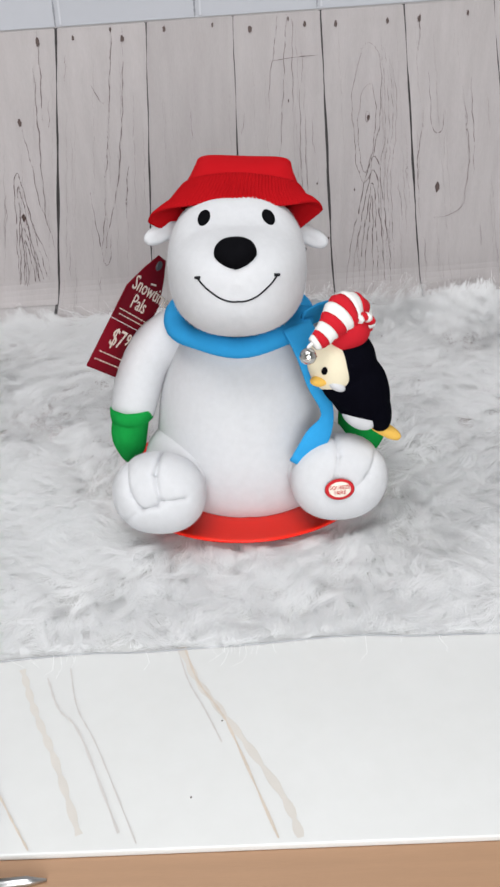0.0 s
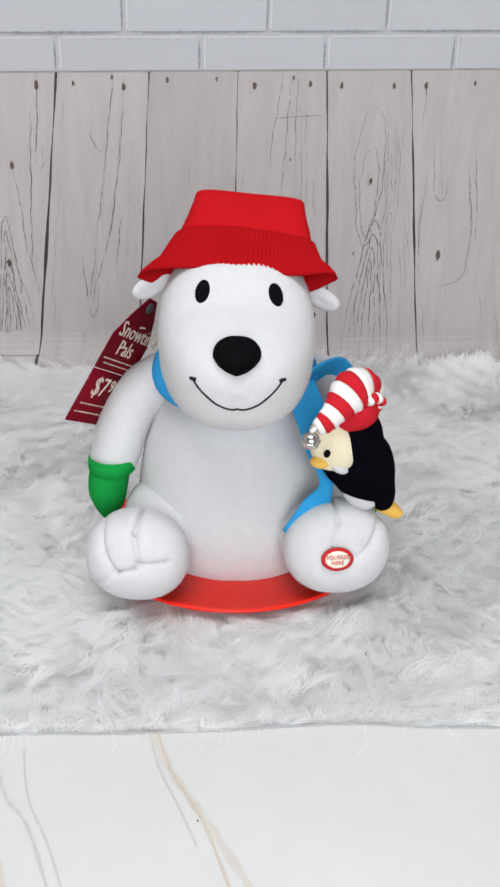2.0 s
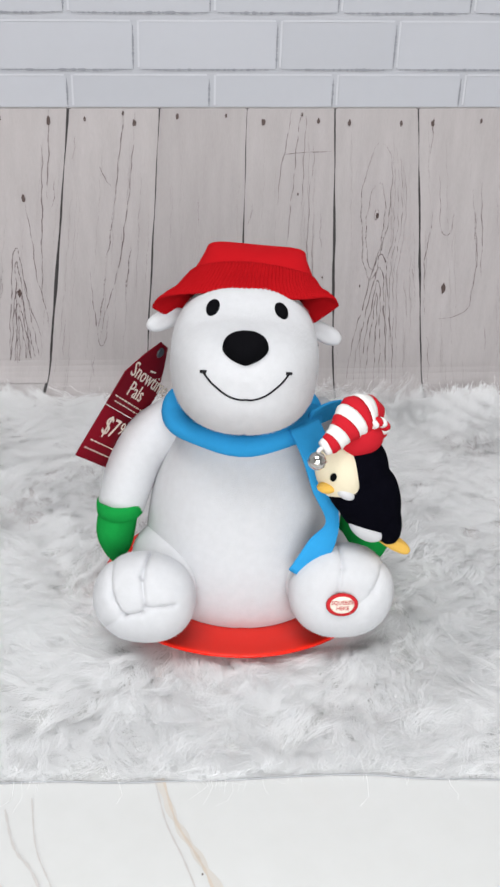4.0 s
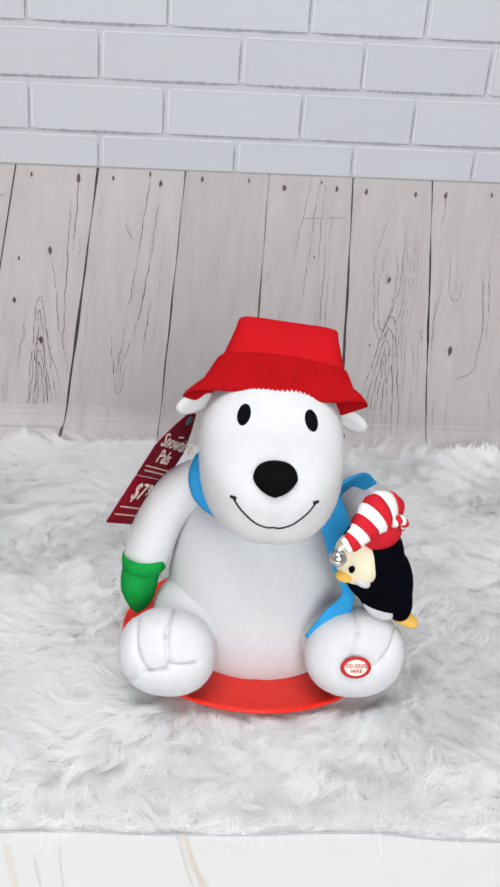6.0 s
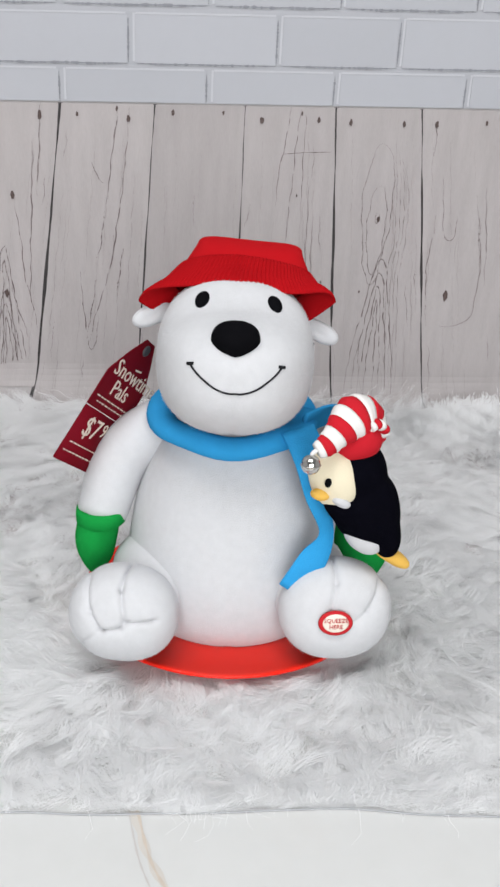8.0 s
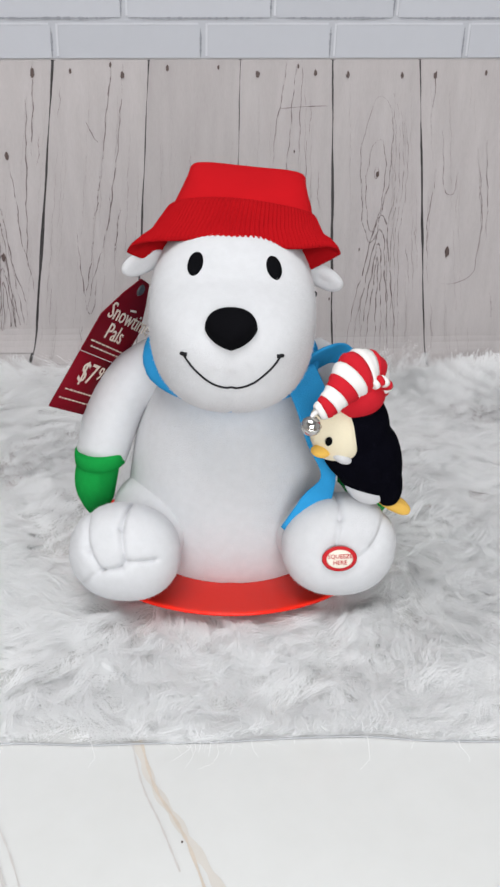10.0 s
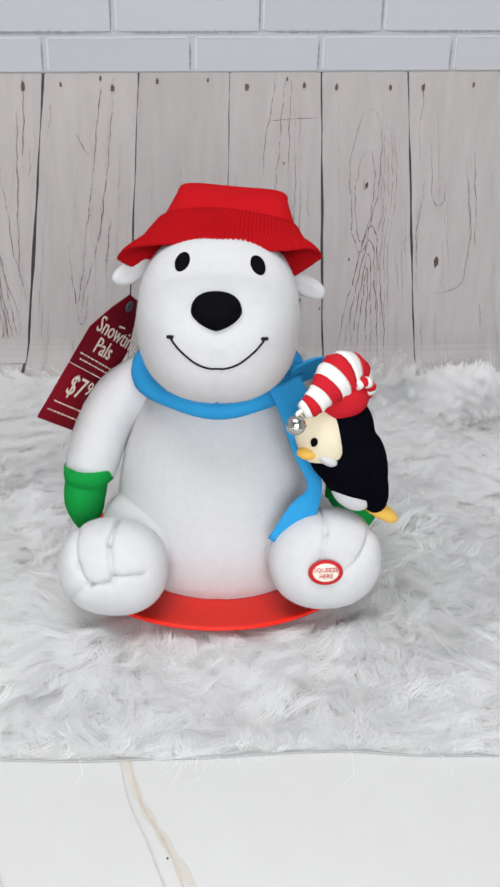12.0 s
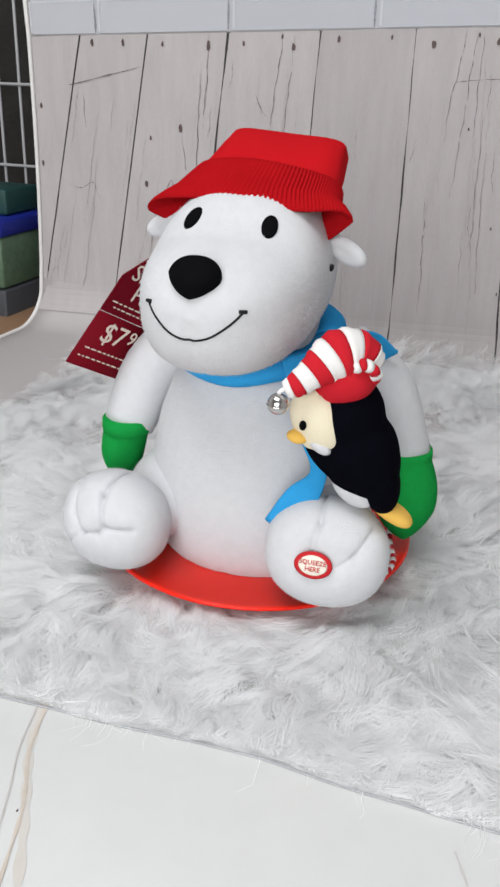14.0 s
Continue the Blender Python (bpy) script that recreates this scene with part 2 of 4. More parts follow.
def marble():
    mb = thing("marble_sheet", "glossy white marble-print sheet with tan veins", "marble sheet", (0, 0, TABLE_TOP))
    h = MARBLE_TOP - TABLE_TOP
    part("slab", box((-0.62, -0.432, 0.0005), (0.66, 0.10, h), 0.001), MARBLE, mb)
    for k, (pts, w, mat) in enumerate((([(-0.061, -0.25), (-0.049, -0.289), (-0.033, -0.318), (-0.022, -0.344), (0.006, -0.428)], 0.0011, VEIN),
                        ([(-0.064, -0.25), (-0.050, -0.287), (-0.031, -0.320), (-0.010, -0.357), (0.012, -0.40), (0.02, -0.428)], 0.0034, VEIN_SOFT),
                        ([(-0.188, -0.269), (-0.17, -0.312), (-0.146, -0.36), (-0.12, -0.42)], 0.0030, VEIN_SOFT),
                        ([(-0.067, -0.25), (-0.056, -0.289), (-0.043, -0.318), (-0.030, -0.35)], 0.0007, VEIN_PALE),
                        ([(-0.166, -0.28), (-0.152, -0.312), (-0.132, -0.338), (-0.095, -0.42)], 0.0010, VEIN_PALE),
                        ([(-0.150, -0.27), (-0.138, -0.312), (-0.118, -0.35), (-0.083, -0.428)], 0.0006, VEIN_PALE),
                        ([(-0.215, -0.29), (-0.20, -0.35), (-0.17, -0.40), (-0.15, -0.43)], 0.0008, VEIN),
                        ([(0.20, -0.27), (0.23, -0.33), (0.29, -0.42)], 0.0007, VEIN_PALE))):
        bm = bmesh.new()
        flat_strip(pts, w, h + 0.0002 + 0.0004 * (mat is not VEIN_SOFT) + 0.00002 * k, bm)
        part("vein", bm, mat, mb)
    for x, y in ((-0.05, -0.395), (-0.03, -0.33)):
        part("speck", blob((x, y, h + 0.0003), (0.0006, 0.0009, 0.0003), seg=(8, 6)), KNOT, mb)


# ---- the backdrop: a printed sheet that hangs upright and sweeps forward on to the table ----
FOOT, FOOT_RADIUS = 0.052, 0.063
PRINT = random.Random(23)


def sheet_point(a, b, lift=0.0, fan=True):
    """The place on the sheet: a along its width, b up from the line between planks and bricks. The planks are printed as
    in perspective, spread towards the foot."""
    if fan:
        a = a * (1 + 0.54 * max(0.0, -b))
    z = 0.4226 + 0.031 * a + b
    if z >= FOOT:
        return Vector((a - 0.02 * lift, 0.536 + 0.045 * (0.42 - z) + 0.02 * a - lift, z))
    y0, s = 0.5526 + 0.02 * a, FOOT - z
    el = min(math.pi / 2, s / FOOT_RADIUS)
    run = max(0.0, s - FOOT_RADIUS * math.pi / 2)
    return Vector((a, y0 - FOOT_RADIUS * (1 - math.cos(el)) - run - lift * math.cos(el), FOOT - FOOT_RADIUS * math.sin(el) + lift * math.sin(el)))


def sheet_patch(a0, a1, b0, b1, lift, bm, na=1, nb=1, thick=0.0, wave=0.0, fan=True):
    def at(i, j, up):
        b = b0 + (b1 - b0) * j / nb
        return bm.verts.new(sheet_point(a0 + (a1 - a0) * i / na + wave * math.sin(b * 37 + a0 * 90), b, up, fan))

    grid = [[at(i, j, lift) for i in range(na + 1)] for j in range(nb + 1)]
    for j in range(nb):
        for i in range(na):
            bm.faces.new((grid[j][i], grid[j][i + 1], grid[j + 1][i + 1], grid[j + 1][i]))
    if thick:
        low = [[at(i, j, lift - thick) for i in (0, na)] for j in range(nb + 1)]
        for j in range(nb):
            bm.faces.new((grid[j][0], grid[j + 1][0], low[j + 1][0], low[j][0]))
            bm.faces.new((grid[j + 1][na], grid[j][na], low[j][1], low[j + 1][1]))
        for j in (0, nb):
            bm.faces.new((grid[j][0], low[j][0], low[j][1], grid[j][na]))
    return bm


def left_edge(b):
    """The sheet's left side, a little wavy."""
    return -0.546 + 0.045 * min(0.0, max(b, -0.42)) - 0.003 * math.sin(9 * b)


def grain_line(points, width, bm, lift=0.0016, fan=False):
    """A thin printed line on the sheet, uneven in width, broken here and there."""
    pts = smooth_line([(a, b, 0) for a, b in points], max(10, 9 * len(points)))
    if lift > 0.001:
        k = pts[0].x * 300
        pts = [Vector((p.x + 0.0007 * math.sin(p.y * 190 + k) + 0.0006 * math.sin(p.y * 83 + 3 * k) + 0.0003 * math.sin(p.y * 610 + k), p.y, 0)) for p in pts]
    prev = None
    n = len(pts)
    for i, p in enumerate(pts):
        d = (pts[min(i + 1, n - 1)] - pts[max(i - 1, 0)]).normalized()
        w = 0.95 * width * (0.25 + 0.95 * PRINT.random() ** 1.5) * min(1.0, 0.25 + 3 * min(i, n - 1 - i) / n)
        s = Vector((-d.y, d.x, 0)) * w
        cur = [bm.verts.new(sheet_point(q.x, q.y, lift, fan)) for q in (p + s, p - s)]
        across = p.x * (1 + 0.54 * max(0.0, -p.y)) if fan else p.x
        if prev and across > left_edge(p.y) + 0.008 and (across > -0.30 or p.y > -0.36) and (lift < 0.001 or PRINT.random() > 0.07):
            bm.faces.new((prev[0], prev[1], cur[1], cur[0]))
        prev = cur


SEAMS = [-0.5455, -0.465, -0.362, -0.246, -0.1215, -0.001, 0.121, 0.237, 0.362, 0.49, 0.618]
PLANK_FOOT = -0.455


def backdrop():
    bd = thing("photo_backdrop", "hanging vinyl photo backdrop printed with planks below white bricks", "backdrop")
    bm = bmesh.new()
    levels = [0.62 - 0.052 * j for j in range(19)] + [-0.37 - 0.008 * j for j in range(30)] + [-0.62, -0.70, -0.86]
    grid = []
    for b in levels:
        lo = left_edge(b)
        grid.append([bm.verts.new(sheet_point(lo + (0.76 - lo) * i / 40, b, -0.0012, False)) for i in range(41)])
    for lower, upper in zip(grid[1:], grid):
        for i in range(40):
            bm.faces.new((lower[i], lower[i + 1], upper[i + 1], upper[i]))
    sheet = part("sheet", bm, VINYL, bd, "white vinyl sheet, curved forward at its foot")
    sol = sheet.modifiers.new("thickness", "SOLIDIFY")
    sol.thickness, sol.offset = 0.0012, -1
    edge = [sheet_point(left_edge(b) - 0.001, b, -0.001, False) for b in levels]
    part("hem", tube(edge, 0.0032, 8, up=(1, 0, 0)), STRIPE_WHITE, bd, "white hemmed edge")
    widths = {-0.246: 0.0042, 0.121: 0.0038, -0.1215: 0.0024, -0.001: 0.0022, 0.237: 0.0030, -0.362: 0.0022, -0.465: 0.0024}
    for k, (a0, a1) in enumerate(zip(SEAMS, SEAMS[1:])):
        g1 = widths.get(a1, 0.0016) / 2
        g0 = widths.get(a0, 0.0016) / 2
        if k < len(SEAMS) - 2:
            gap = bmesh.new()
            pair = [[gap.verts.new(sheet_point(a1 + sx * (g1 + 0.0012 if k > 1 else g1 * (1 - 0.5 * j / 60)), (PLANK_FOOT if k > 2 else (-0.335, -0.375, -0.42)[k]) * j / 60, -0.0002 if k > 1 else 0.0009)) for sx in (-1, 1)] for j in range(61)]
            for (p, q), (r, s) in zip(pair, pair[1:]):
                gap.faces.new((p, r, s, q))
            part("plank_gap", gap, GAP, bd, "dark printed gap between two planks")
        for b0, b1 in ((PLANK_FOOT if k > 2 else -0.40, 0.0),):
            bm = bmesh.new()
            lo, hi = [], []
            n = max(6, int((b1 - b0) * 110))
            for j in range(n + 1):
                b = b0 + 0.0007 + (b1 - b0 - 0.0014) * j / n
                wob = 0.0004 * math.sin(b * 57 + a0 * 90) + PRINT.uniform(-0.00022, 0.00022)
                left = a0 + g0 * (0.7 + 0.3 * math.sin(b * 23 + a0 * 50)) + wob
                if k == 0:
                    left = (left_edge(b) + 0.004) / (1 + 0.54 * max(0.0, -b))
                right = max(a1 - g1 * (0.7 + 0.3 * math.sin(b * 19 + a1 * 50)) + wob, left + 0.0005)
                lo.append(bm.verts.new(sheet_point(left, b, 0.0006)))
                hi.append(bm.verts.new(sheet_point(right, b, 0.0006)))
            for j in range(n):
                bm.faces.new((lo[j], hi[j], hi[j + 1], lo[j + 1]))
            part("plank", bm, PLANK, bd, smooth=False)
    joint = bmesh.new()
    sheet_patch(-0.540, 0.75, 0.0015, 0.618, -0.0006, joint, 10, 10)
    part("brick_joint", joint, MORTAR, bd, "pale printed mortar")
    # bricks: running bond, half a brick over from row to row; the lowest row is cut by the planks
    odd = (-0.62, -0.438, -0.2425, -0.050, 0.118, 0.295, 0.47, 0.645, 0.76)
    even = (-0.545, -0.3395, -0.152, 0.039, 0.198, 0.375, 0.55, 0.72, 0.76)
    rows = [(0.002, 0.0405, odd)] + [(0.0495 + 0.0685 * k, 0.1060 + 0.0685 * k, even if k % 2 == 0 else odd) for k in range(8)]
    rng = random.Random(5)
    for b0, b1, joints in rows:
        for a0, a1 in zip(joints, joints[1:]):
            a0, a1 = a0 + 0.0050 + rng.uniform(-0.001, 0.001), a1 - 0.0040 + rng.uniform(-0.001, 0.001)
            a0, a1 = max(a0, -0.539), min(a1, 0.749)
            if a1 - a0 < 0.01:
                continue
            bm = bmesh.new()
            sheet_patch(a0, a1, b0, b1, 0.0004, bm, 2, 2, 0.0010)
            part("brick", bm, BRICK, bd, smooth=False)
            bm = bmesh.new()
            lines = [((a1 + 0.0012, b0), (a1 + 0.0012, b1 - 0.003))]
            if b0 > 0.01:
                lines.append(((a0 + 0.002, b0 - 0.0010), (a1, b0 - 0.0010)))
            for (p0, q0), (p1, q1) in lines:
                mids = [(p0 + (p1 - p0) * s / 7, q0 + (q1 - q0) * s / 7 + rng.uniform(-0.0004, 0.0004)) for s in range(8)]
                grain_line(mids, 0.0017, bm, 0.0007)
            part("brick_shade", bm, BRICK_EDGE, bd)
            bm = bmesh.new()
            sheet_patch(a0 - 0.0032, a0 - 0.0004, b0 + 0.002, b1 + 0.002, 0.0005, bm, 1, 4)
            sheet_patch(a0, a1 - 0.002, b1 + 0.0004, b1 + 0.0028, 0.0005, bm, 6, 1)
            part("brick_light", bm, BRICK_LIGHT, bd, "pale printed bevel")
    printed_grain(bd)


def printed_grain(bd):
    rng = random.Random(11)
    bm = bmesh.new()
    for k, (a0, a1) in enumerate(zip(SEAMS, SEAMS[1:])):
        for n in range({4: 1, 1: 3, 2: 4, 3: 4, 5: 5, 6: 3, 7: 4}.get(k, 5)):
            a = rng.uniform(a0 + 0.008, a1 - 0.008)
            b = rng.uniform(-0.38, -0.02)
            ln = min(rng.uniform(0.02, 0.09), 0.43 + b)
            pts = [(a + rng.uniform(-0.0010, 0.0010), b - ln * s / 5) for s in range(6)]
            grain_line(pts, rng.uniform(0.00022, 0.0004), bm, fan=True)
    # long lines on the plank right of the middle
    for pts in ([(0.062, 0), (0.056, -0.04), (0.050, -0.08), (0.046, -0.13)], [(0.073, 0), (0.070, -0.06), (0.067, -0.12), (0.062, -0.2)], [(0.081, 0), (0.0815, -0.06), (0.082, -0.13)],
                [(0.092, -0.1), (0.094, -0.2), (0.098, -0.3)], [(0.012, -0.127), (0.009, -0.145), (0.006, -0.158)], [(0.048, -0.061), (0.083, -0.058), (0.119, -0.057)],
                [(0.1, -0.15), (0.104, -0.24), (0.11, -0.34)], [(0.03, -0.2), (0.034, -0.28), (0.036, -0.36)]):
        grain_line(pts, 0.0005, bm)
    grain_line([(-0.486, -0.063), (-0.478, -0.062), (-0.42, -0.050), (-0.374, -0.041)], 0.0011, bm)
    # arched grain round the heart of the planks
    for ca, top, bot, w in ((0.191, -0.045, -0.24, 0.020), (0.192, -0.100, -0.225, 0.0125), (0.193, -0.137, -0.152, 0.0028)):
        pts = [(ca + w * (1 + 0.25 * math.cos(math.pi * s / 11)) * math.sin(2 * math.pi * s / 22) * (1 + 0.12 * rng.uniform(-1, 1)), (top + bot) / 2 + (top - bot) / 2 * math.cos(2 * math.pi * s / 22)) for s in range(23)]
        grain_line(pts, 0.00055, bm)
    for k in range(4):
        x = 0.2165 + 0.0055 * k
        grain_line([(x - 0.010, -0.04 - 0.012 * k), (x - 0.002, -0.10), (x + 0.003, -0.17), (x - 0.001, -0.23), (x + 0.008, -0.33), (x + 0.014, -0.40)], 0.0003, bm)
    for ca, top, bot, ws in ((0.204, -0.262, -0.42, (0.006, 0.014, 0.023, 0.032)), (-0.334, -0.212, -0.42, (0.010, 0.021)), (-0.336, -0.292, -0.43, (0.007, 0.014, 0.020))):
        for n, w in enumerate(ws):
            t = top - 0.004 + 0.019 * n
            grain_line([(ca - w * 1.15, bot), (ca - w, (t + 2 * bot) / 3), (ca - w * 0.6, (2 * t + bot) / 3), (ca - w * 0.15, t), (ca + w * 0.25, t - 0.004), (ca + w * 0.6, (2 * t + bot) / 3),
                        (ca + w, (t + 2 * bot) / 3), (ca + w * 1.2, bot)], 0.0007, bm)
    for pts in ([(-0.315, -0.128), (-0.309, -0.17), (-0.307, -0.22), (-0.300, -0.26), (-0.291, -0.31)], [(-0.326, -0.245), (-0.318, -0.28), (-0.305, -0.327)],
                [(-0.285, -0.048), (-0.290, -0.12), (-0.295, -0.19), (-0.300, -0.27)], [(-0.272, 0), (-0.277, -0.06), (-0.283, -0.12)]):
        grain_line(pts, 0.0007, bm)
    # forked dark grain on the plank beside the tag
    for pts in ([(-0.155, -0.005), (-0.162, -0.08), (-0.172, -0.15), (-0.186, -0.225), (-0.206, -0.285), (-0.216, -0.33)], [(-0.170, -0.002), (-0.178, -0.06), (-0.188, -0.13)],
                [(-0.190, -0.14), (-0.196, -0.18), (-0.203, -0.205)], [(-0.228, -0.225), (-0.224, -0.27), (-0.220, -0.325), (-0.214, -0.341), (-0.208, -0.33), (-0.203, -0.29)],
                [(-0.205, -0.232), (-0.212, -0.28), (-0.219, -0.315)], [(-0.165, -0.19), (-0.172, -0.23), (-0.176, -0.26)], [(-0.207, -0.075), (-0.199, -0.095), (-0.192, -0.102)]):
        grain_line(pts, 0.00075, bm)
    for pts in ([(0.279, -0.09), (0.2895, -0.164), (0.3042, -0.172), (0.307, -0.141)], [(0.329, -0.11), (0.340, -0.16), (0.349, -0.20), (0.350, -0.25), (0.346, -0.286), (0.325, -0.30), (0.302, -0.302)],
                [(0.340, -0.10), (0.352, -0.17), (0.360, -0.24)], [(0.2601, -0.012), (0.262, -0.04), (0.2615, -0.060)], [(0.276, -0.14), (0.272, -0.22), (0.282, -0.30)],
                [(-0.500, -0.20), (-0.478, -0.205), (-0.458, -0.197), (-0.447, -0.225)], [(-0.466, -0.075), (-0.464, -0.12)]):
        grain_line(pts, 0.00055, bm)
    faint = bmesh.new()
    for a0, a1 in zip(SEAMS, SEAMS[1:]):
        for n in range(int((a1 - a0) * 150)):
            a, b = rng.uniform(a0 + 0.003, a1 - 0.003), rng.uniform(-0.40, -0.01)
            ln = min(rng.uniform(0.03, 0.22), 0.43 + b)
            lean = rng.uniform(-0.002, 0.002)
            grain_line([(a + lean * s / 4, b - ln * s / 4) for s in range(5)], rng.uniform(0.0002, 0.0006), faint, 0.0013, True)
    tagged(part("faint_grain", faint, GRAIN_PALE, bd, "faint printed wood grain"), kind="stuff")
    tagged(part("grain", bm, GRAIN, bd, "dark printed wood grain"), kind="stuff")
    # nail marks along the top, and small knots
    for x, z, r in ((-0.446, 0.399, 0.0042), (-0.399, 0.400, 0.0042), (-0.340, 0.399, 0.003), (-0.2735, 0.3985, 0.0050), (-0.224, 0.402, 0.0032), (-0.1715, 0.411, 0.0028), (-0.156, 0.399, 0.0045),
                    (-0.097, 0.4095, 0.0038), (-0.030, 0.4125, 0.0026), (0.022, 0.4055, 0.0046), (0.0757, 0.4165, 0.0024), (0.0988, 0.409, 0.0036), (0.1423, 0.408, 0.0036), (0.2149, 0.4095, 0.0034),
                    (0.2594, 0.411, 0.0044), (0.3274, 0.416, 0.003), (0.1935, 0.283, 0.0038), (0.3052, 0.177, 0.0062), (0.1766, 0.178, 0.0018), (0.138, 0.1046, 0.0020), (-0.371, 0.215, 0.0042),
                    (-0.362, 0.279, 0.003), (-0.316, 0.294, 0.0048), (-0.333, 0.155, 0.0052), (-0.535, 0.315, 0.0036), (-0.540, 0.235, 0.0036), (0.0757, 0.31, 0.0018), (0.119, 0.19, 0.0018)):
        bm = bmesh.new()
        n, b = 14, z - 0.4226 - 0.031 * x
        c = bm.verts.new(sheet_point(x, b, 0.0019, False))
        ring = [bm.verts.new(sheet_point(x + r * 0.62 * math.cos(2 * math.pi * s / n) * rng.uniform(0.7, 1.15), b + 1.15 * r * math.sin(2 * math.pi * s / n) * rng.uniform(0.65, 1.3), 0.0019, False)) for s in range(n)]
        for s in range(n):
            bm.faces.new((c, ring[s], ring[(s + 1) % n]))
        part("knot", bm, KNOT, bd)


# ---- the fur rug ----
RUG = (-0.40, 0.52)


def sweep_height(x, y):
    """Height of the sheet and of the piled fur under the rug's back."""
    s = np.clip((y - 0.36) / 0.15, 0, 1.1)
    return (0.030 + 0.035 * np.clip(x + 0.1, -0.3, 0.6)) * s * s


def rug_front(x):
    return -0.2485 + 0.045 * x - 0.08 * np.clip(x - 0.1, 0, 1) + 0.0014 * np.sin(x * 31) + 0.0008 * np.sin(x * 87)


def rug_top(x, y):
    h = 0.0025 * np.sin(x * 23 + 1.3) * np.cos(y * 19 + 0.4) + 0.002 * np.sin(x * 51 + y * 37) + 0.0024 * np.sin(x * 92 + 2.6 * np.sin(y * 41)) * np.sin(y * 104 + 2.2 * np.sin(x * 37))
    front = np.clip((y - rug_front(x)) / 0.03, 0, 1)
    return sweep_height(x, y) - 0.012 + h * front


def rug_back(x):
    return 0.495 + 0.02 * x + 0.006 * np.sin(x * 23)


def fur_rug():
    rug = thing("fur_rug", "white long-haired faux fur rug under the toy", "rug")
    rng = np.random.default_rng(3)
    nx, ny = 130, 110
    xs = np.linspace(RUG[0], RUG[1], nx)
    verts, faces = [], []
    for j in range(ny):
        for x in xs:
            y = float(rug_front(x) + (rug_back(x) - rug_front(x)) * j / (ny - 1))
            z = float(rug_top(np.array(x), np.array(y))) - 0.005 - 0.004 * min(1.0, max(0.0, (y - 0.02) / 0.1))
            if j == 0:
                z = MARBLE_TOP + 0.0005
            verts.append((x, y, z))
    for j in range(ny - 1):
        for i in range(nx - 1):
            k = j * nx + i
            faces.append((k, k + 1, k + nx + 1, k + nx))
    me = bpy.data.meshes.new("backing")
    me.from_pydata(verts, [], faces)
    me.materials.append(FUR_BASE)
    me.polygons.foreach_set("use_smooth", [True] * len(faces))
    base = new("backing", me)
    base.parent = rug
    line = smooth_line([(x, float(rug_front(x)) - 0.0015, MARBLE_TOP + 0.001) for x in np.linspace(RUG[0], RUG[1], 22)], 120)
    trim = mesh_ob("backing_edge", tube(line, 0.00055, 6), CUT_EDGE)
    trim.parent = rug
    tagged(trim, "thin grey cut edge of the backing")
    # locks of hair: the strands of a lock start round one root and lean together to its tip
    locks, per, seg = 10000, 24, 6
    lx = rng.uniform(RUG[0], RUG[1], locks)
    u = rng.uniform(0, 1, locks)
    ly = rug_front(lx) + 0.004 + (rug_back(lx) - rug_front(lx)) * u
    turn = 0.9 * np.sin(lx * 11 + 1.0) + 1.1 * np.sin(ly * 13 + lx * 5) + 0.8 * np.sin(lx * 29 - ly * 23) + rng.normal(0, 0.16, locks) - 1.3
    front = np.clip((ly - rug_front(lx)) / 0.05, 0, 1)
    turn = turn * front + (1 - front) * (0.2 + 0.5 * turn)
    length = rng.uniform(0.034, 0.072, locks) * (0.55 + 0.45 * front)
    rise = rng.uniform(0.02, 0.27, locks) * (1 - 0.25 * np.clip((ly - 0.15) / 0.2, 0, 1))
    bend = rng.normal(0, 0.9, locks)
    n = locks * per
    L = np.repeat(np.arange(locks), per)
    loose = 26000
    near = rng.integers(0, locks, loose)
    L = np.concatenate([L, near])
    n += loose
    stray = np.concatenate([np.zeros(locks * per), np.ones(loose)])
    rx = lx[L] + rng.normal(0, 0.0040, n) * (1 + 1.6 * stray)
    ry = ly[L] + rng.normal(0, 0.0040, n) * (1 + 1.2 * stray)
    ln = length[L] * rng.uniform(0.7, 1.1, n)
    th = turn[L] + rng.normal(0, 0.05, n)
    bd = bend[L] + rng.normal(0, 0.08, n)
    wave = rng.uniform(0, 6.28, locks)[L]
    el = rise[L] * rng.uniform(0.7, 1.3, n)
    wd = rng.uniform(0.00014, 0.00036, n)
    px, py = rx.copy(), ry.copy()
    pull = rng.uniform(0.7, 1.0, n) * (1 - stray)
    tipx, tipy = lx[L], ly[L]
    over = rng.uniform(0, 1, n)
    rows = []
    for s in range(seg + 1):
        f = s / seg
        a = th + bd * f + 0.5 * np.sin(7 * f + wave)
        if s:
            px = px + ln / seg * np.cos(a) + (tipx - rx) * pull / seg
            py = py + ln / seg * np.sin(a) + (tipy - ry) * pull / seg
        z = rug_top(px, py) + ln * el * np.sin(f * 2.4) * 0.75 + 0.001
        edge = rug_front(px) + 0.002
        py = np.where(over > 0.03, np.maximum(py, edge - 0.004 * over), py)
        under = np.interp(np.hypot(px + 0.006, py), [0, 0.085, 0.115, 0.134, 0.140], [-0.0135, -0.0115, -0.005, 0.002, 0.2])
        z = np.minimum(z, under)
        z = np.where(py < edge, np.maximum(MARBLE_TOP + 0.001, z - (edge - py) * 0.45), z)
        w = wd * (1.0 - 0.75 * f)
        tw = a + math.pi / 2
        rows.append(np.stack([np.stack([px + w * np.cos(tw), py + w * np.sin(tw), z], 1),
                              np.stack([px - w * np.cos(tw), py - w * np.sin(tw), z + 0.35 * w], 1)], 1))
    co = np.stack(rows, 1).reshape(n, -1, 3)
    per_strand = 2 * (seg + 1)
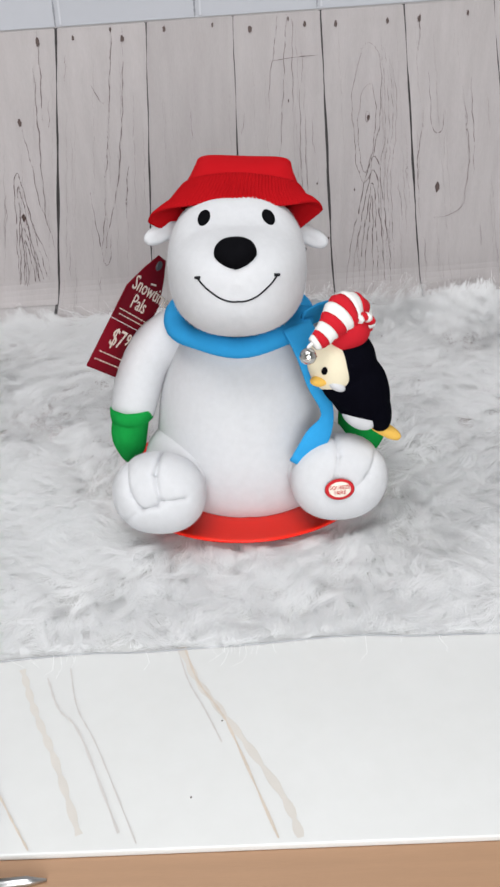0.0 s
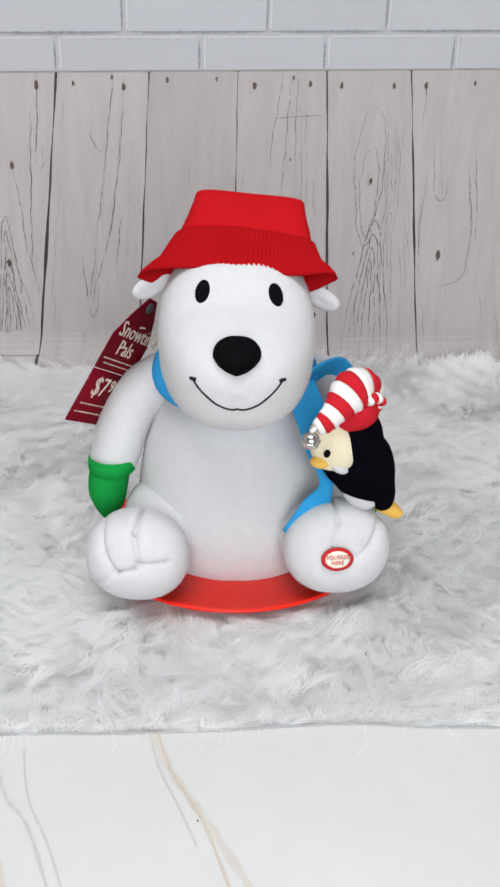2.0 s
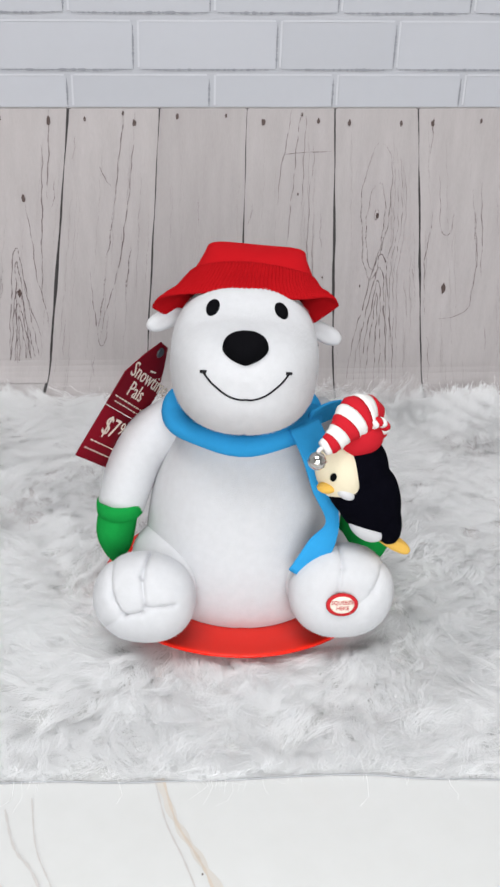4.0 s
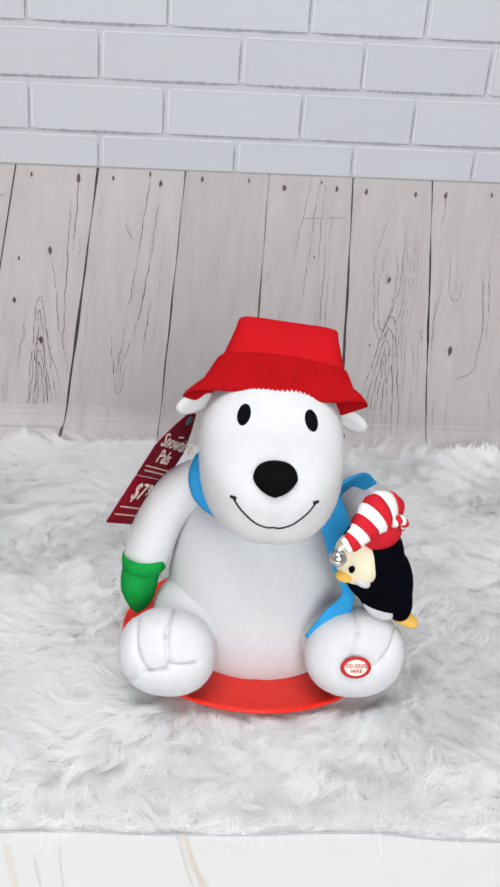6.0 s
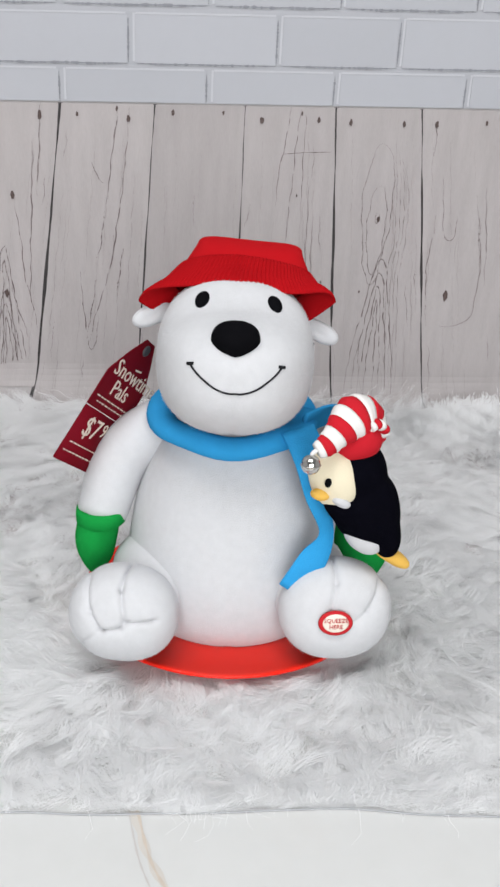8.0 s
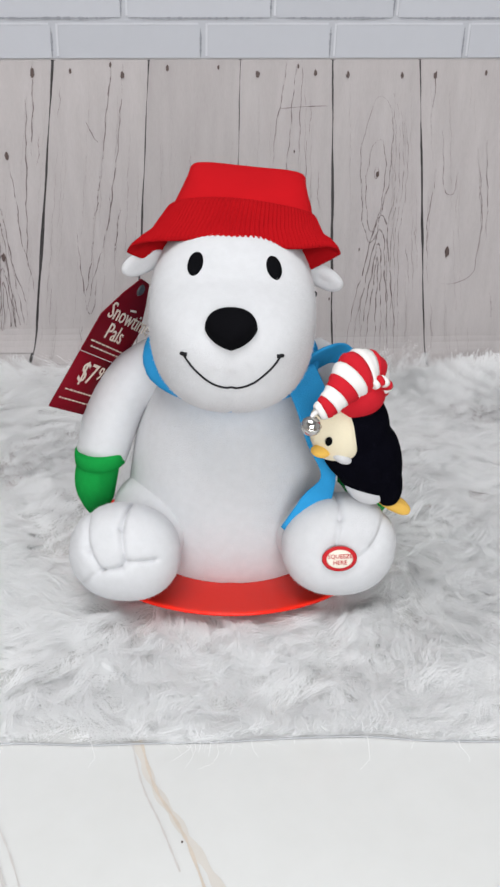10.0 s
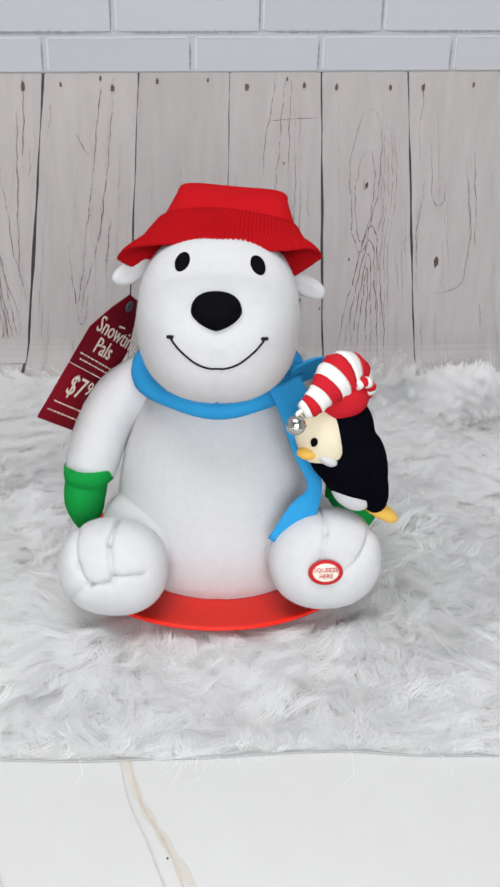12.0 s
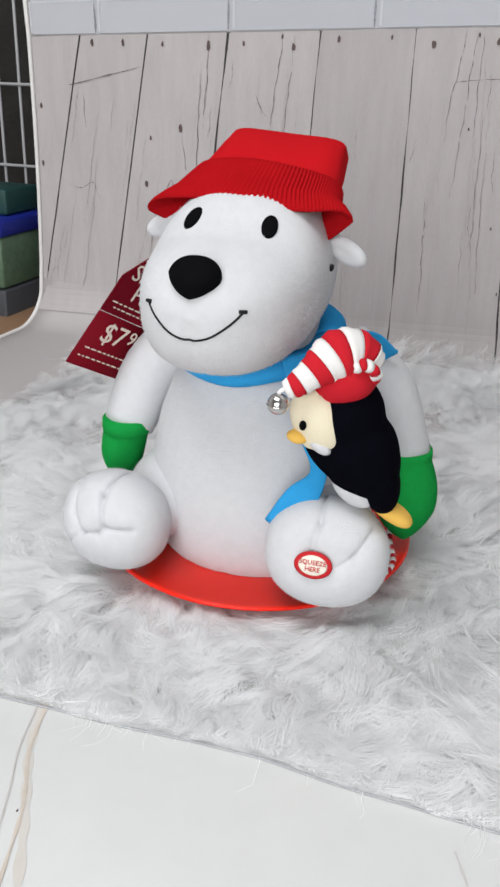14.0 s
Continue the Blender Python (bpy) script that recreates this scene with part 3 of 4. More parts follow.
    idx = (np.arange(n) * per_strand)[:, None, None] + (np.arange(seg) * 2)[None, :, None] + np.array([0, 1, 3, 2])[None, None, :]
    idx = idx.reshape(-1, 4)
    me = bpy.data.meshes.new("fur")
    me.vertices.add(co.shape[0] * per_strand)
    me.vertices.foreach_set("co", co.reshape(-1).astype(np.float32))
    me.loops.add(idx.size)
    me.loops.foreach_set("vertex_index", idx.reshape(-1).astype(np.int32))
    me.polygons.add(len(idx))
    me.polygons.foreach_set("loop_start", (np.arange(len(idx)) * 4).astype(np.int32))
    me.polygons.foreach_set("use_smooth", np.ones(len(idx), dtype=bool))
    me.update(calc_edges=True)
    me.materials.append(FUR)
    pile = new("fur", me)
    pile.parent = rug
    tagged(pile, "long white matted hairs", kind="stuff")


# ---- the sled saucer ----
def saucer():
    ob = thing("sled_saucer", "shiny red plastic sled saucer under the bear", "saucer", (-0.006, 0.000, -0.012))
    prof = [(0.05, 0.0), (0.085, 0.002), (0.115, 0.009), (0.127, 0.015), (0.1305, 0.0165), (0.131, 0.018), (0.1295, 0.0188), (0.125, 0.0172), (0.110, 0.0118), (0.085, 0.006), (0.03, 0.0045)]
    part("dish", lathe(prof, 96), PLASTIC, ob)
    part("rim", lathe([(0.1265, 0.0170), (0.129, 0.0190), (0.1314, 0.0184), (0.1314, 0.0166), (0.128, 0.0156)], 96), PLASTIC, ob, "rolled glossy rim")
    cord = smooth_line([(0.112, 0.018, 0.034), (0.116, 0.000, 0.026), (0.122, -0.018, 0.024), (0.125, -0.034, 0.024), (0.121, -0.046, 0.022), (0.114, -0.054, 0.020)], 30)
    for k in range(0, 29, 2):
        part("cord", tube(cord[k:k + 3] if k < 28 else cord[k - 1:k + 1], 0.0022, 8), STRIPE_WHITE if (k // 2) % 2 else STRIPE_RED, ob, "red and white twisted cord")


# ---- the plush bear ----
HC, HR = Vector((-0.007, -0.038, 0.237)), Vector((0.0615, 0.096, 0.0570))
HEAD_TURN = (4, 0, 0)
PIVOT = Vector((-0.007, -0.009, 0.13))


def head_scale(n):
    """Radius of the head over its ellipsoid: broad muzzle, cheeks, flat crown."""
    k = 1.0
    k += 0.05 * max(0.0, -n.y) ** 2 * (1 - n.x * n.x)
    k += 0.05 * math.exp(-((n.z + 0.45) / 0.35) ** 2) * max(0.0, -n.y)
    k -= 0.012 * math.exp(-(n.x / 0.02) ** 2) * (1 if n.y < -0.5 and n.z < 0.1 else 0)
    return k


HP = 2.4


def brow(p):
    """Steps the upper side down from the forehead to the bridge of the nose."""
    if p.z > 0:
        s = max(0.0, min(1.0, (0.002 - p.y) / 0.046))
        p.z *= 1 - 0.27 * s * s * (3 - 2 * s)
    return p


def head_point(x, y, z, lift=0.0):
    """The point of the head's surface in the direction of a place near it."""
    m = pose(*HC, *HEAD_TURN)
    q = m.inverted() @ Vector((x, y, z))
    n = Vector((q.x / HR.x, q.y / HR.y, q.z / HR.z)).normalized()
    k = (abs(n.x) ** HP + abs(n.y) ** HP + abs(n.z) ** HP) ** (-1 / HP) * head_scale(n)
    e = [Vector((n.x * HR.x * k, n.y * HR.y * k, n.z * HR.z * k))]
    for d in (Vector((0.03, 0, 0)), Vector((0, 0.03, 0)), Vector((0, 0, 0.03))):
        o = (n + d).normalized()
        r = (abs(o.x) ** HP + abs(o.y) ** HP + abs(o.z) ** HP) ** (-1 / HP) * head_scale(o)
        e.append(Vector((o.x * HR.x * r, o.y * HR.y * r, o.z * HR.z * r)))
    e = [brow(v) for v in e]
    p = e[0]
    pairs = [(e[1] - p).cross(e[2] - p), (e[2] - p).cross(e[3] - p), (e[3] - p).cross(e[1] - p)]
    g = sum((v if v.dot(p) > 0 else -v for v in pairs), Vector()).normalized()
    return m @ (p + g * lift), (m.to_3x3() @ g).normalized()


def facing(p, normal, up=(0, 0, 1)):
    """A pose at p whose z axis is the normal and whose y axis points up as far as it can."""
    z = Vector(normal).normalized()
    x = Vector(up).cross(z).normalized()
    y = z.cross(x)
    return Matrix.Translation(p) @ Matrix((x, y, z)).transposed().to_4x4()


def paw(centre, seams, turn, radii, dimple=None):
    def shape(n):
        p, q = n.x, n.z
        k = 1.0
        if n.y < 0.35:
            for (p0, q0), (p1, q1), w, deep in seams:
                dx, dz = p1 - p0, q1 - q0
                t = max(0.0, min(1.0, ((p - p0) * dx + (q - q0) * dz) / (dx * dx + dz * dz)))
                d = math.hypot(p - p0 - t * dx, q - q0 - t * dz)
                k -= deep * math.exp(-d / w)
            if dimple:
                k -= 0.17 * math.exp(-(math.hypot(p - dimple[0], q - dimple[1]) / 0.30) ** 2) * (1 if n.y < 0 else 0)
        k += 0.05 * max(0.0, q) * (1 - abs(p))
        return k
    return blob(centre, radii, turn, (200, 140), 2.2, shape)


def nap(ob, count, length, mat, seed):
    """Short plush hairs over a part's surface, leaning with the pile."""
    me = ob.data
    me.calc_loop_triangles()
    tri = np.empty(len(me.loop_triangles) * 3, dtype=np.int32)
    me.loop_triangles.foreach_get("vertices", tri)
    co = np.empty(len(me.vertices) * 3, dtype=np.float32)
    me.vertices.foreach_get("co", co)
    co, tri = co.reshape(-1, 3).astype(np.float64), tri.reshape(-1, 3)
    a, b, c = co[tri[:, 0]], co[tri[:, 1]], co[tri[:, 2]]
    nr = np.cross(b - a, c - a)
    size = np.linalg.norm(nr, axis=1) + 1e-12
    rng = np.random.default_rng(seed)
    pick = rng.choice(len(tri), count, p=size / size.sum())
    u, v = rng.uniform(0, 1, count), rng.uniform(0, 1, count)
    flip = u + v > 1
    u[flip], v[flip] = 1 - u[flip], 1 - v[flip]
    root = a[pick] + u[:, None] * (b - a)[pick] + v[:, None] * (c - a)[pick]
    n = nr[pick] / size[pick][:, None]
    lean = rng.normal(0, 0.55, (count, 3)) + np.array([0, 0, -0.35])
    way = n + lean - n * (lean * n).sum(1)[:, None]
    way /= np.linalg.norm(way, axis=1)[:, None]
    side = np.cross(way, rng.normal(0, 1, (count, 3)))
    side /= np.linalg.norm(side, axis=1)[:, None] + 1e-9
    ln = length * rng.uniform(0.6, 1.2, count)[:, None]
    pts = np.stack([root - side * 0.00008, root + side * 0.00008, root + way * ln], 1).reshape(-1, 3)
    hair = bpy.data.meshes.new("nap")
    hair.from_pydata(pts.tolist(), [], np.arange(count * 3).reshape(-1, 3).tolist())
    hair.materials.append(mat)
    h = new("nap", hair)
    h.parent = ob
    return tagged(h, "short plush nap", kind="stuff")


def bear():
    br = thing("plush_bear", "white plush polar bear in a red hat on a red saucer", "stuffed toy")
    moving = []

    def limb(name, bm, mat, swing, label=""):
        ob = part(name, bm, mat, br, label)
        moving.append((ob, swing))
        return ob

    # body
    prof = []
    for z, r in ((-0.0062, 0.060), (-0.0035, 0.0715), (0.004, 0.0800), (0.014, 0.0855), (0.028, 0.0885), (0.045, 0.0900), (0.065, 0.0895), (0.085, 0.087), (0.11, 0.0825), (0.135, 0.074), (0.16, 0.064), (0.185, 0.052), (0.205, 0.038), (0.213, 0.018)):
        prof.append((r, z))
    torso = lathe([(p.x, p.z) for p in smooth_line([(r, 0, z) for r, z in prof], 44)], 72, (-0.004, -0.006, -0.001),
                  wobble=lambda s, z: 1 - 0.012 * math.exp(-(((s - 0.75 + 0.5) % 1 - 0.5) / 0.006) ** 2))
    limb("torso", torso, PLUSH, 3.0, "round white plush belly with a centre seam")
    for sx, sh, el, wr in ((-1, (-0.060, 0.000, 0.172), (-0.099, -0.006, 0.140), (-0.116, -0.024, 0.090)), (1, (0.052, 0.010, 0.172), (0.088, 0.018, 0.140), (0.112, 0.020, 0.082))):
        pts = smooth_line([sh, el, wr], 16)
        arm = limb("arm", tube(pts, [0.0180 + 0.0068 * math.sin(math.pi * (0.25 + 0.6 * k / 15)) - (0.01 if k == 0 else 0) for k in range(16)], 24), PLUSH, 2.0)
        d = (pts[-1] - pts[-4]).normalized()
        c = Vector(wr)
        tip = c + Vector((-0.006, -0.008, -0.052)) if sx < 0 else c + Vector((0.008, -0.014, -0.068))
        mit = smooth_line([c + Vector((0, 0, 0.004)), c.lerp(tip, 0.35) + Vector((sx * 0.002, 0, 0)), c.lerp(tip, 0.7), tip], 18)
        rad = [0.0225, 0.0228, 0.0232, 0.0238, 0.0244, 0.0248, 0.025, 0.025, 0.0248, 0.0244, 0.0236, 0.0224, 0.0208, 0.0188, 0.0162, 0.0128, 0.0085, 0.003]
        if sx < 0:
            rad = [r * (0.97 - 0.017 * k) for k, r in enumerate(rad)]
        else:
            rad = [r * (1.05 + 0.17 * math.sin(math.pi * k / 17)) for k, r in enumerate(rad)]
        mitten = limb("mitten", tube(mit, rad, 28, 0.82), GREEN, 1.5, "green fleece mitten")
        cuff = [c + Vector((0, 0, 0.0085)), c + Vector((0, 0, 0.007)), c + Vector((0, 0, 0.002)), c + Vector((0, 0, -0.003)), c + Vector((0, 0, -0.0045))]
        ob = mesh_ob("cuff", tube(cuff, [r * (0.975 if sx < 0 else 1.0) for r in (0.0236, 0.0252, 0.0256, 0.0252, 0.0236)], 28, 0.86), GREEN)
        ob.parent = mitten
    # legs and paws
    for x, y, z in ((-0.070, -0.045, 0.046), (0.062, -0.05, 0.050)):
        limb("leg", blob((x, y, z), (0.033, 0.052, 0.033), (0, 0, 18 if x < 0 else -18)), PLUSH, 1.2)
    left = [((0.07, 1.0), (0.05, 0.68), 0.045, 0.130), ((0.05, 0.68), (0.17, 0.09), 0.045, 0.130), ((0.20, 0.05), (0.66, 0.09), 0.04, 0.111), ((-0.60, 0.74), (-0.50, 0.19), 0.045, 0.111),
            ((-0.50, 0.19), (-0.27, -0.19), 0.045, 0.117), ((-0.27, -0.19), (0.09, -0.09), 0.045, 0.117), ((0.09, -0.09), (0.20, 0.05), 0.045, 0.117), ((-0.27, -0.19), (-0.66, -0.57), 0.06, 0.05)]
    right = [((-0.09, 1.0), (-0.08, 0.67), 0.045, 0.10), ((-0.08, 0.67), (-0.20, 0.06), 0.045, 0.11), ((0.72, 0.60), (0.52, 0.15), 0.07, 0.09), ((0.52, 0.15), (0.26, -0.10), 0.07, 0.07)]
    limb("paw", paw((-0.087, -0.1035, 0.0445), left, (-14, 0, -7), (0.0435, 0.0325, 0.0375)), PLUSH, 1.2, "white plush foot with stitched toes")
    rp = limb("paw", paw((0.0800, -0.1005, 0.0525), right, (-14, 0, 4), (0.0450, 0.0275, 0.0400), (-0.05, -0.02)), PLUSH, 1.2, "white plush foot with stitched toes and a press patch")
    mp = pose(0.0775, -0.1275, 0.0560, 74, 0, 4)
    for nm, rx_, ry_, z, mat in (("patch_border", 0.0135, 0.0098, 0.0, PATCH_RED), ("patch_centre", 0.0102, 0.0072, 0.0009, PATCH_CREAM)):
        bm = lathe([(0.85, -0.0012), (0.97, 0.0), (1.0, 0.0006), (0.9, 0.0012), (0.1, 0.0016)], 40)
        for v in bm.verts:
            v.co = mp @ Vector((v.co.x * rx_, v.co.y * ry_, v.co.z + z))
        ob = mesh_ob(nm, bm, mat)
        ob.parent = rp
        tagged(ob, "oval woven press patch")
    for body, dy in (("SQUEEZE", 0.0022), ("HERE", -0.0026)):
        ob = mesh_ob("patch_print", lettering(body, 0.0046, mp @ pose(0, dy, 0.0029)), PATCH_RED, False)
        ob.parent = rp
    # head
    skull = blob((0, 0, 0), HR, (0, 0, 0), (112, 80), HP, head_scale)
    for v in skull.verts:
        v.co = pose(*HC, *HEAD_TURN) @ brow(v.co.copy())
    head = limb("head", skull, PLUSH, 12.0, "white plush head with a broad muzzle")

    def on_head(name, bm, mat, label=""):
        ob = mesh_ob(name, bm, mat)
        ob.parent = head
        return tagged(ob, label)

    p, n = head_point(-0.008, -0.131, 0.269)
    m = facing(p + Vector(n) * 0.001, n)
    bm = blob((0, 0, 0), (0.0172, 0.0146, 0.0110), (0, 0, 0), (48, 32), 2.3, lambda d: 1.0 - 0.16 * max(0.0, -d.y) * abs(d.x) * 2)
    bmesh.ops.transform(bm, matrix=m, verts=bm.verts)
    on_head("nose", bm, BLACK, "black velvety nose")
    for x, z in ((-0.0315, 0.2842), (0.0180, 0.2818)):
        p, n = head_point(x, -0.064, z)
        n = Vector((n.x * 0.35, n.y, n.z)).normalized()
        bm = blob((0, 0, 0), (0.0056, 0.0104, 0.0026), (0, 0, 0), (24, 16))
        bmesh.ops.transform(bm, matrix=facing(p, n), verts=bm.verts)
        on_head("eye", bm, BLACK, "black embroidered oval eye")
    pts = []
    for k in range(25):
        s = -1 + 2 * k / 24
        pts.append(head_point(-0.007 + 0.0305 * s, -0.125, 0.243 - 0.0185 * (1 - abs(s) ** 2.2), 0.0002)[0])
    on_head("mouth", tube(pts, 0.00075, 6), THREAD, "stitched smile")
    for s in (-1, 1):
        a = head_point(-0.007 + 0.0285 * s, -0.126, 0.2445, 0.0003)[0]
        b = head_point(-0.007 + 0.0325 * s, -0.123, 0.2435, 0.0003)[0]
        on_head("mouth_corner", tube([a, (a + b) / 2, b], 0.0013, 6), THREAD)
    for s in (-1, 1):
        ear = blob((-0.007 + s * 0.068, -0.018, 0.2575 - 0.004 * s), (0.0175, 0.0065, 0.0085), (0, s * 24, s * -12), (32, 24), 2.2, lambda d: 1 - 0.35 * math.exp(-((d.x) ** 2 + d.z ** 2) / 0.3) * (1 if d.y < 0 else 0))
        on_head("ear", ear, PLUSH, "small folded white ear")
    p, n = head_point(0.060, -0.030, 0.245)
    on_head("sewn_label", blob(p, (0.0022, 0.0030, 0.0024), (0, 20, 0), (16, 12), 3.0), THREAD, "tiny dark sewn-in label under the ear")
    hat(on_head)
    # scarf
    ring = []
    for k in range(48):
        a = 2 * math.pi * k / 47
        ring.append((-0.007 + 0.059 * math.cos(a), -0.020 + 0.056 * math.sin(a), 0.1840 + 0.012 * math.sin(a) + 0.0015 * math.sin(5 * a)))
    limb("scarf", tube(ring, 0.0122, 16, 0.75, up=(0, 0, 1)), BLUE, 7.0, "bright blue fleece scarf round the neck")
    cloth = ((0.044, -0.066, 0.188), (0.054, -0.078, 0.168), (0.060, -0.088, 0.142), (0.069, -0.095, 0.113), (0.058, -0.103, 0.092), (0.042, -0.104, 0.068))
    limb("scarf_tail", ribbon(cloth, (0.015, 0.014, 0.010, 0.006, 0.012, 0.010), 0.003, (1, 0.25, 0)), BLUE, 4.5, "hanging folded end of the blue scarf")
    tab = ((0.050, -0.045, 0.184), (0.066, -0.028, 0.187), (0.080, -0.008, 0.182), (0.091, 0.004, 0.168))
    limb("scarf_end", ribbon(tab, (0.012, 0.013, 0.012, 0.012), 0.003, (0.3, -0.4, 0.9)), BLUE, 6.0, "short blue scarf end over the shoulder")
    for k, (ob, _) in enumerate(list(moving)):
        kind = ob.name.split(".")[0]
        count = {"head": 26000, "torso": 26000, "arm": 7000, "paw": 9000, "leg": 4000}.get(kind, 0)
        if count:
            nap(ob, count, 0.0014, PLUSH, k)
    tag_card(limb)
    penguin(limb)
    return br, moving


def ribbon(points, widths, thick, across, steps=30):
    """A cloth strip with a rolled edge."""
    pts = smooth_line(points, steps)
    ws = smooth_line([(w, 0, 0) for w in widths], steps)
    bm = bmesh.new()
    rings = []
    for i, p in enumerate(pts):
        d = (pts[min(i + 1, steps - 1)] - pts[max(i - 1, 0)]).normalized()
        s = Vector(across)
        s = (s - d * s.dot(d)).normalized()
        nrm = s.cross(d)
        w = ws[i].x
        ring = []
        for a, b in ((-1, 0), (-0.9, 1), (-0.4, 1.35), (0.1, 0.8), (0.5, 1.3), (0.9, 1), (1, 0), (0.9, -1), (0, -0.8), (-0.9, -1)):
            ring.append(bm.verts.new(p + s * a * w + nrm * (b * thick / 2 + 0.12 * w * math.sin(2.5 * a + 4 * i / steps))))
        rings.append(ring)
    k = len(rings[0])
    for a, b in zip(rings, rings[1:]):
        for j in range(k):
            bm.faces.new((a[j], a[(j + 1) % k], b[(j + 1) % k], b[j]))
    bm.faces.new(rings[0][::-1])
    bm.faces.new(rings[-1])
    return bm


def hat(on_head):
    """A bucket hat pushed back on the head: flared ribbed brim, tapered crown with squared corners."""
    axis = Vector((0.09, 0.76, 0.65)).normalized()
    up = Vector((0, -0.65, 0.76))
    up = (up - axis * up.dot(axis)).normalized()
    side = axis.cross(up).normalized() * -1
    if side.x < 0:
        side = -side
    c0 = Vector((-0.007, -0.014, 0.2605))

    def ring(bm, s, w, hgt, power, steps, rib=0.0, droop=0.0, drop=0.25):
        out = []
        for k in range(steps):
            a = 2 * math.pi * k / steps
            ca, sa = math.cos(a), math.sin(a)
            q = (abs(ca) ** power + abs(sa) ** power) ** (-1 / power)
            r = 1 + (rib if k % 4 in (1, 2) else -rib)
            x, y = w * ca * q * r, hgt * sa * q * r
            if y < 0:
                y *= drop
            y += abs(ca) ** 3 * (0.031 if ca > 0 else 0.019) * (1 - 0.8 * min(1.0, max(0.0, s / 0.06)))
            out.append(bm.verts.new(c0 + axis * (s - droop * abs(ca) ** 3 + 0.010 * max(0.0, ca) ** 3 * max(0.0, 1 - max(0.0, s) / 0.03)) + side * (x + 0.0035 * min(1.0, max(0.0, s / 0.04))) + up * y))
        return out

    def skin(rows, steps):
        bm = bmesh.new()
        rings = [ring(bm, *r, steps=steps) if len(r) == 4 else ring(bm, *r[:4], steps=steps, rib=r[4], droop=r[5]) for r in rows]
        for a, b in zip(rings, rings[1:]):
            for k in range(steps):
                bm.faces.new((a[k], a[(k + 1) % steps], b[(k + 1) % steps], b[k]))
        bm.faces.new(rings[-1])
        return bm

    brim = [(0.014, 0.053, 0.034, 2.0, 0.0, 0.0), (0.004, 0.0585, 0.0365, 2.0, 0.0, 0.001), (-0.004, 0.0685, 0.0400, 1.85, 0.001, 0.002), (-0.0065, 0.0755, 0.0430, 1.75, 0.002, 0.003),
            (-0.0060, 0.0778, 0.0448, 1.72, 0.002, 0.004), (-0.0025, 0.0756, 0.0455, 1.75, 0.009, 0.004), (0.003, 0.0695, 0.0450, 1.85, 0.019, 0.003), (0.010, 0.0632, 0.0440, 2.0, 0.019, 0.003),
            (0.018, 0.0605, 0.0430, 2.05, 0.019, 0.002), (0.026, 0.0578, 0.0422, 2.1, 0.018, 0.001), (0.0305, 0.0566, 0.0418, 2.1, 0.009, 0.0), (0.0315, 0.0545, 0.0400, 2.1, 0.003, 0.0)]
    on_head("hat_brim", skin(brim, 480), RIB, "ribbed red hat brim")
    crown = [(0.022, 0.0548, 0.0400, 2.1, 0.0, 0.0), (0.034, 0.0532, 0.0396, 2.2, 0.0, 0.0), (0.045, 0.0508, 0.0365, 2.5, 0.0, 0.0), (0.055, 0.0480, 0.0318, 3.2, 0.0, 0.0),
             (0.0640, 0.0460, 0.0265, 3.8, 0.0, 0.0), (0.0712, 0.0450, 0.0222, 4.4, 0.0, 0.0), (0.0728, 0.0443, 0.0208, 4.4, 0.0, 0.0), (0.0733, 0.0425, 0.0190, 4.2, 0.0, 0.0), (0.0727, 0.025, 0.010, 3.0, 0.0, 0.0)]
    on_head("hat_crown", skin(crown, 120), RED, "plain red cloth hat crown with a square top")


